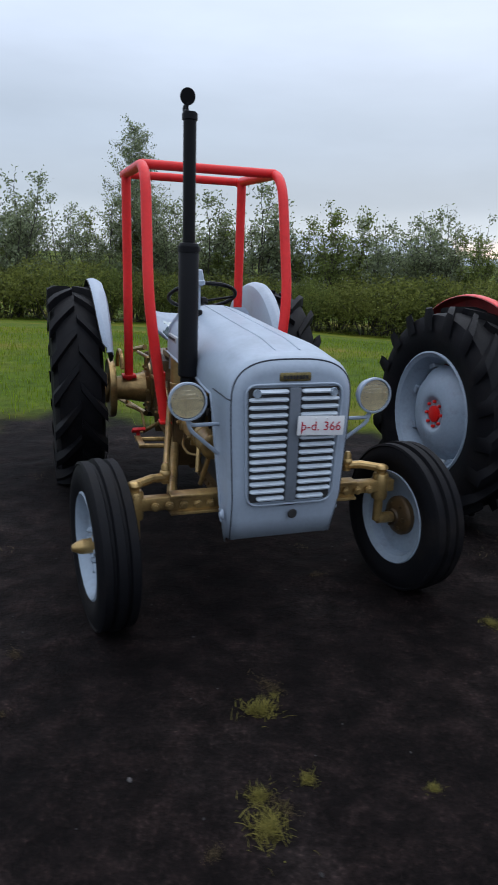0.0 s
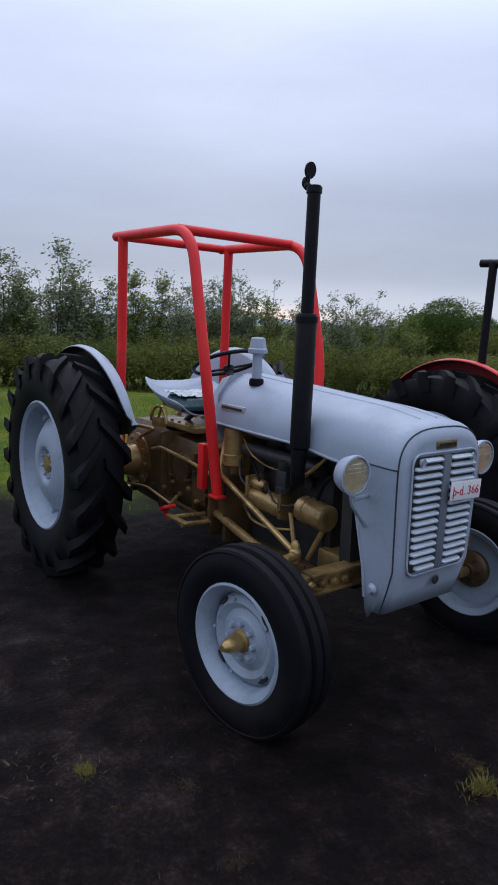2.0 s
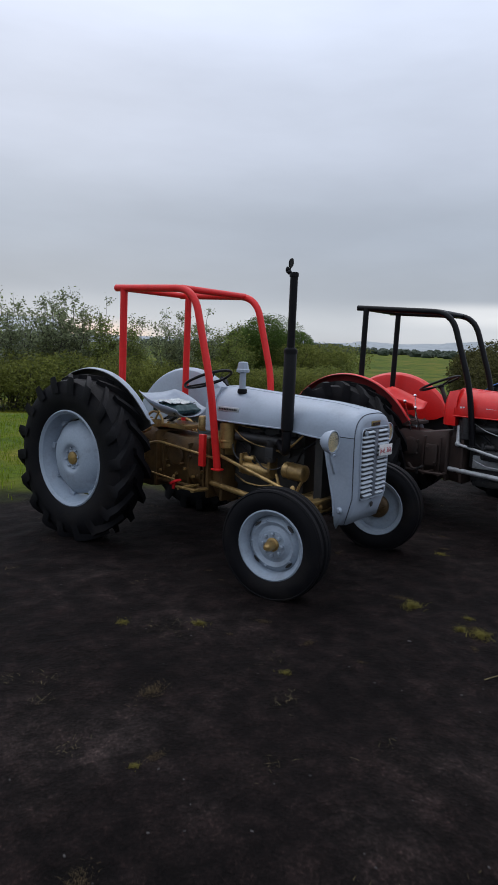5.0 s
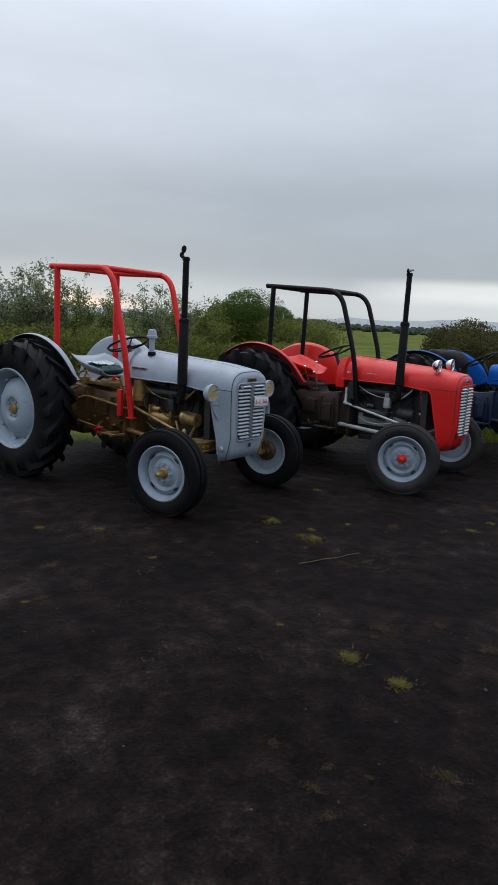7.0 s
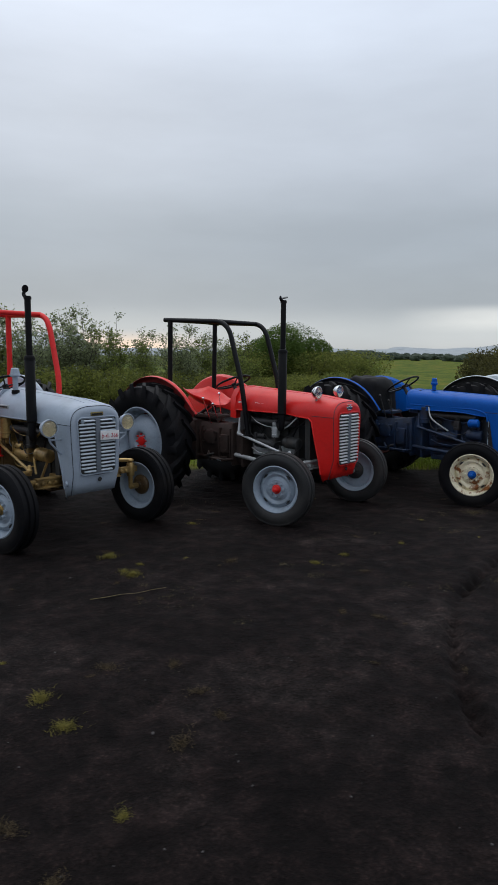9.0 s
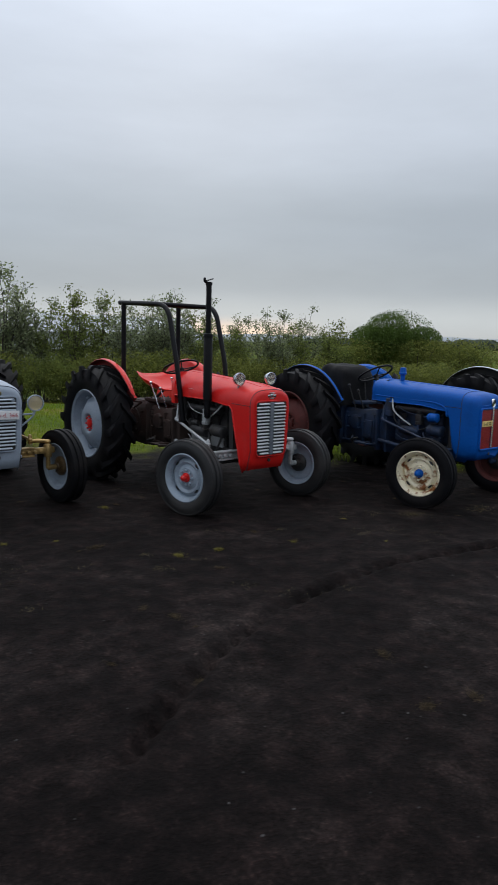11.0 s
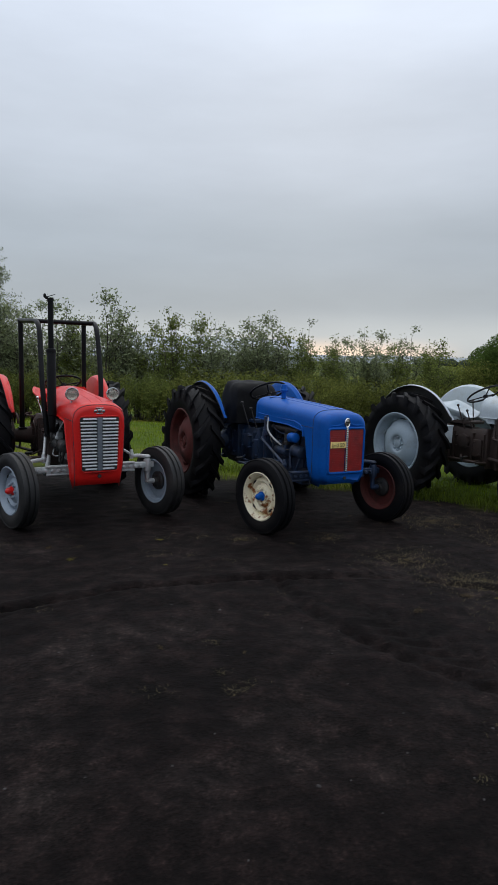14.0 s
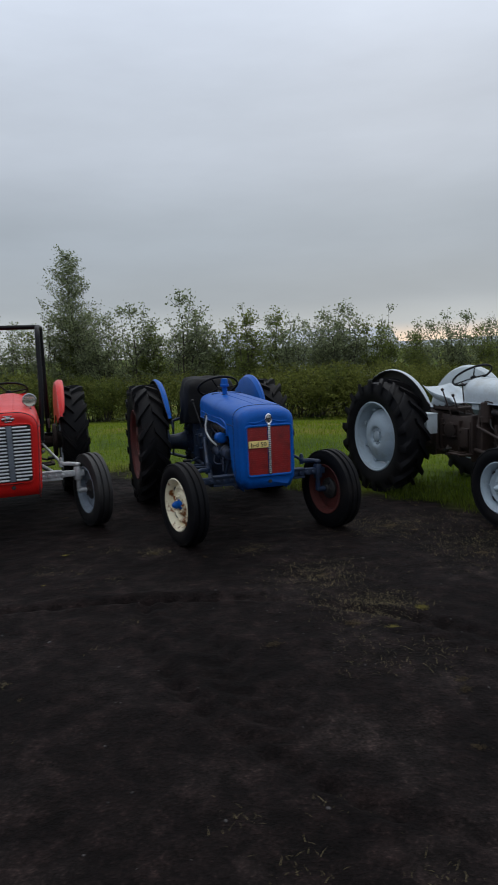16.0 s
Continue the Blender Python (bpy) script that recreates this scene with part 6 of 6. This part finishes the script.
while n_ < 70:
    x, y = flat[n_] if n_ < len(flat) else (g_.uniform(-2.6, 6.4), g_.uniform(-1.6, 3.0))
    if n_ >= len(flat) and noise.noise((x * 0.7, y * 0.7, 31)) + 0.28 * y < 0.05:
        continue
    s = g_.uniform(0.6, 1.0) if n_ < len(flat) else g_.uniform(0.3, 0.65)
    m = Matrix.Translation((x, y, height(x, y) + 0.002)) @ Matrix.Rotation(g_.uniform(0, 6.28), 4, "Z") @ Matrix.Diagonal((s, s, s, 1))
    if n_ < 3:
        weeds[n_].matrix_basis = m
    else:
        copy_thing(weeds[n_ % 3], m)
    n_ += 1

# trodden dry grass and straw, thicker near the row
pts = []
for _ in range(260):
    x, y = g_.uniform(-3, 7.5), g_.uniform(-2.5, 5.0)
    k = noise.noise((x * 0.8, y * 0.8, 11)) + 0.35 * smooth(-2, 2.5, y) + 0.3 * smooth(3.5, 6, x)
    if k < 0.12:
        continue
    s = g_.uniform(0.015, 0.05)
    for _ in range(int(g_.uniform(10, 40))):
        a, b = x + g_.gauss(0, s * 1.4), y + g_.gauss(0, s)
        pts.append((a, b, height(a, b) + 0.001))
tagged(new("dry_grass", blades("dry_grass", pts, 0.011, 0.0011, 2.8, STRAW, 9)), "trodden dry grass and straw bits on the soil", "dry grass", kind="stuff")
pts = []
for _ in range(5200):
    x, y = g_.uniform(4.2, 7.2), g_.uniform(-0.6, 2.4)
    if noise.noise((x * 1.3, y * 1.3, 21)) + 0.25 * (x - 5.2) > 0.28:
        pts.append((x, y, height(x, y) + 0.001))
for cx, cy, w in ((4.98, 0.86, 0.20), (6.25, 1.40, 0.26), (5.72, 2.05, 0.24), (5.25, 0.30, 0.14), (4.50, 1.50, 0.08), (3.75, 1.50, 0.07)):
    for _ in range(900 if w > 0.1 else 160):
        x, y = g_.gauss(cx, w), g_.gauss(cy, w * 0.8)
        pts.append((x, y, height(x, y) + 0.001))
tagged(new("dry_grass", blades("dry_grass", pts, 0.015, 0.0013, 2.4, STRAW, 19)), "flattened yellowish grass at the yard's edge", "dry grass", kind="stuff")

bm = bmesh.new()
for _ in range(900):
    x, y = g_.uniform(-4.5, 7.5), g_.uniform(-3.5, 4.5)
    s = g_.uniform(0.002, 0.006) * (1.6 if g_.random() < 0.06 else 1)
    bmesh.ops.create_icosphere(bm, subdivisions=1, radius=s, matrix=Matrix.Translation((x, y, height(x, y) + s * 0.2)) @ Matrix.Rotation(g_.uniform(0, 6), 4, "Z") @ Matrix.Diagonal((1.3, 0.9, 0.6, 1)))
tagged(part("gravel", bm, PEBBLE, smooth=0), "scattered small grey stones on dark soil", "gravel", kind="stuff")

bm = bmesh.new()
tube(bm, [(-0.32 + 0.05 * i + 0.01 * noise.noise((i, 0, 0)), 1.06 + 0.012 * noise.noise((i * 0.6, 3, 0)) - 0.004 * i, height(-0.32 + 0.05 * i, 1.06) + 0.006) for i in range(11)], 0.0028, 6, 0.0015)
tagged(part("twig", bm, STRAW), "thin pale dry twig lying on dark soil", "twig")
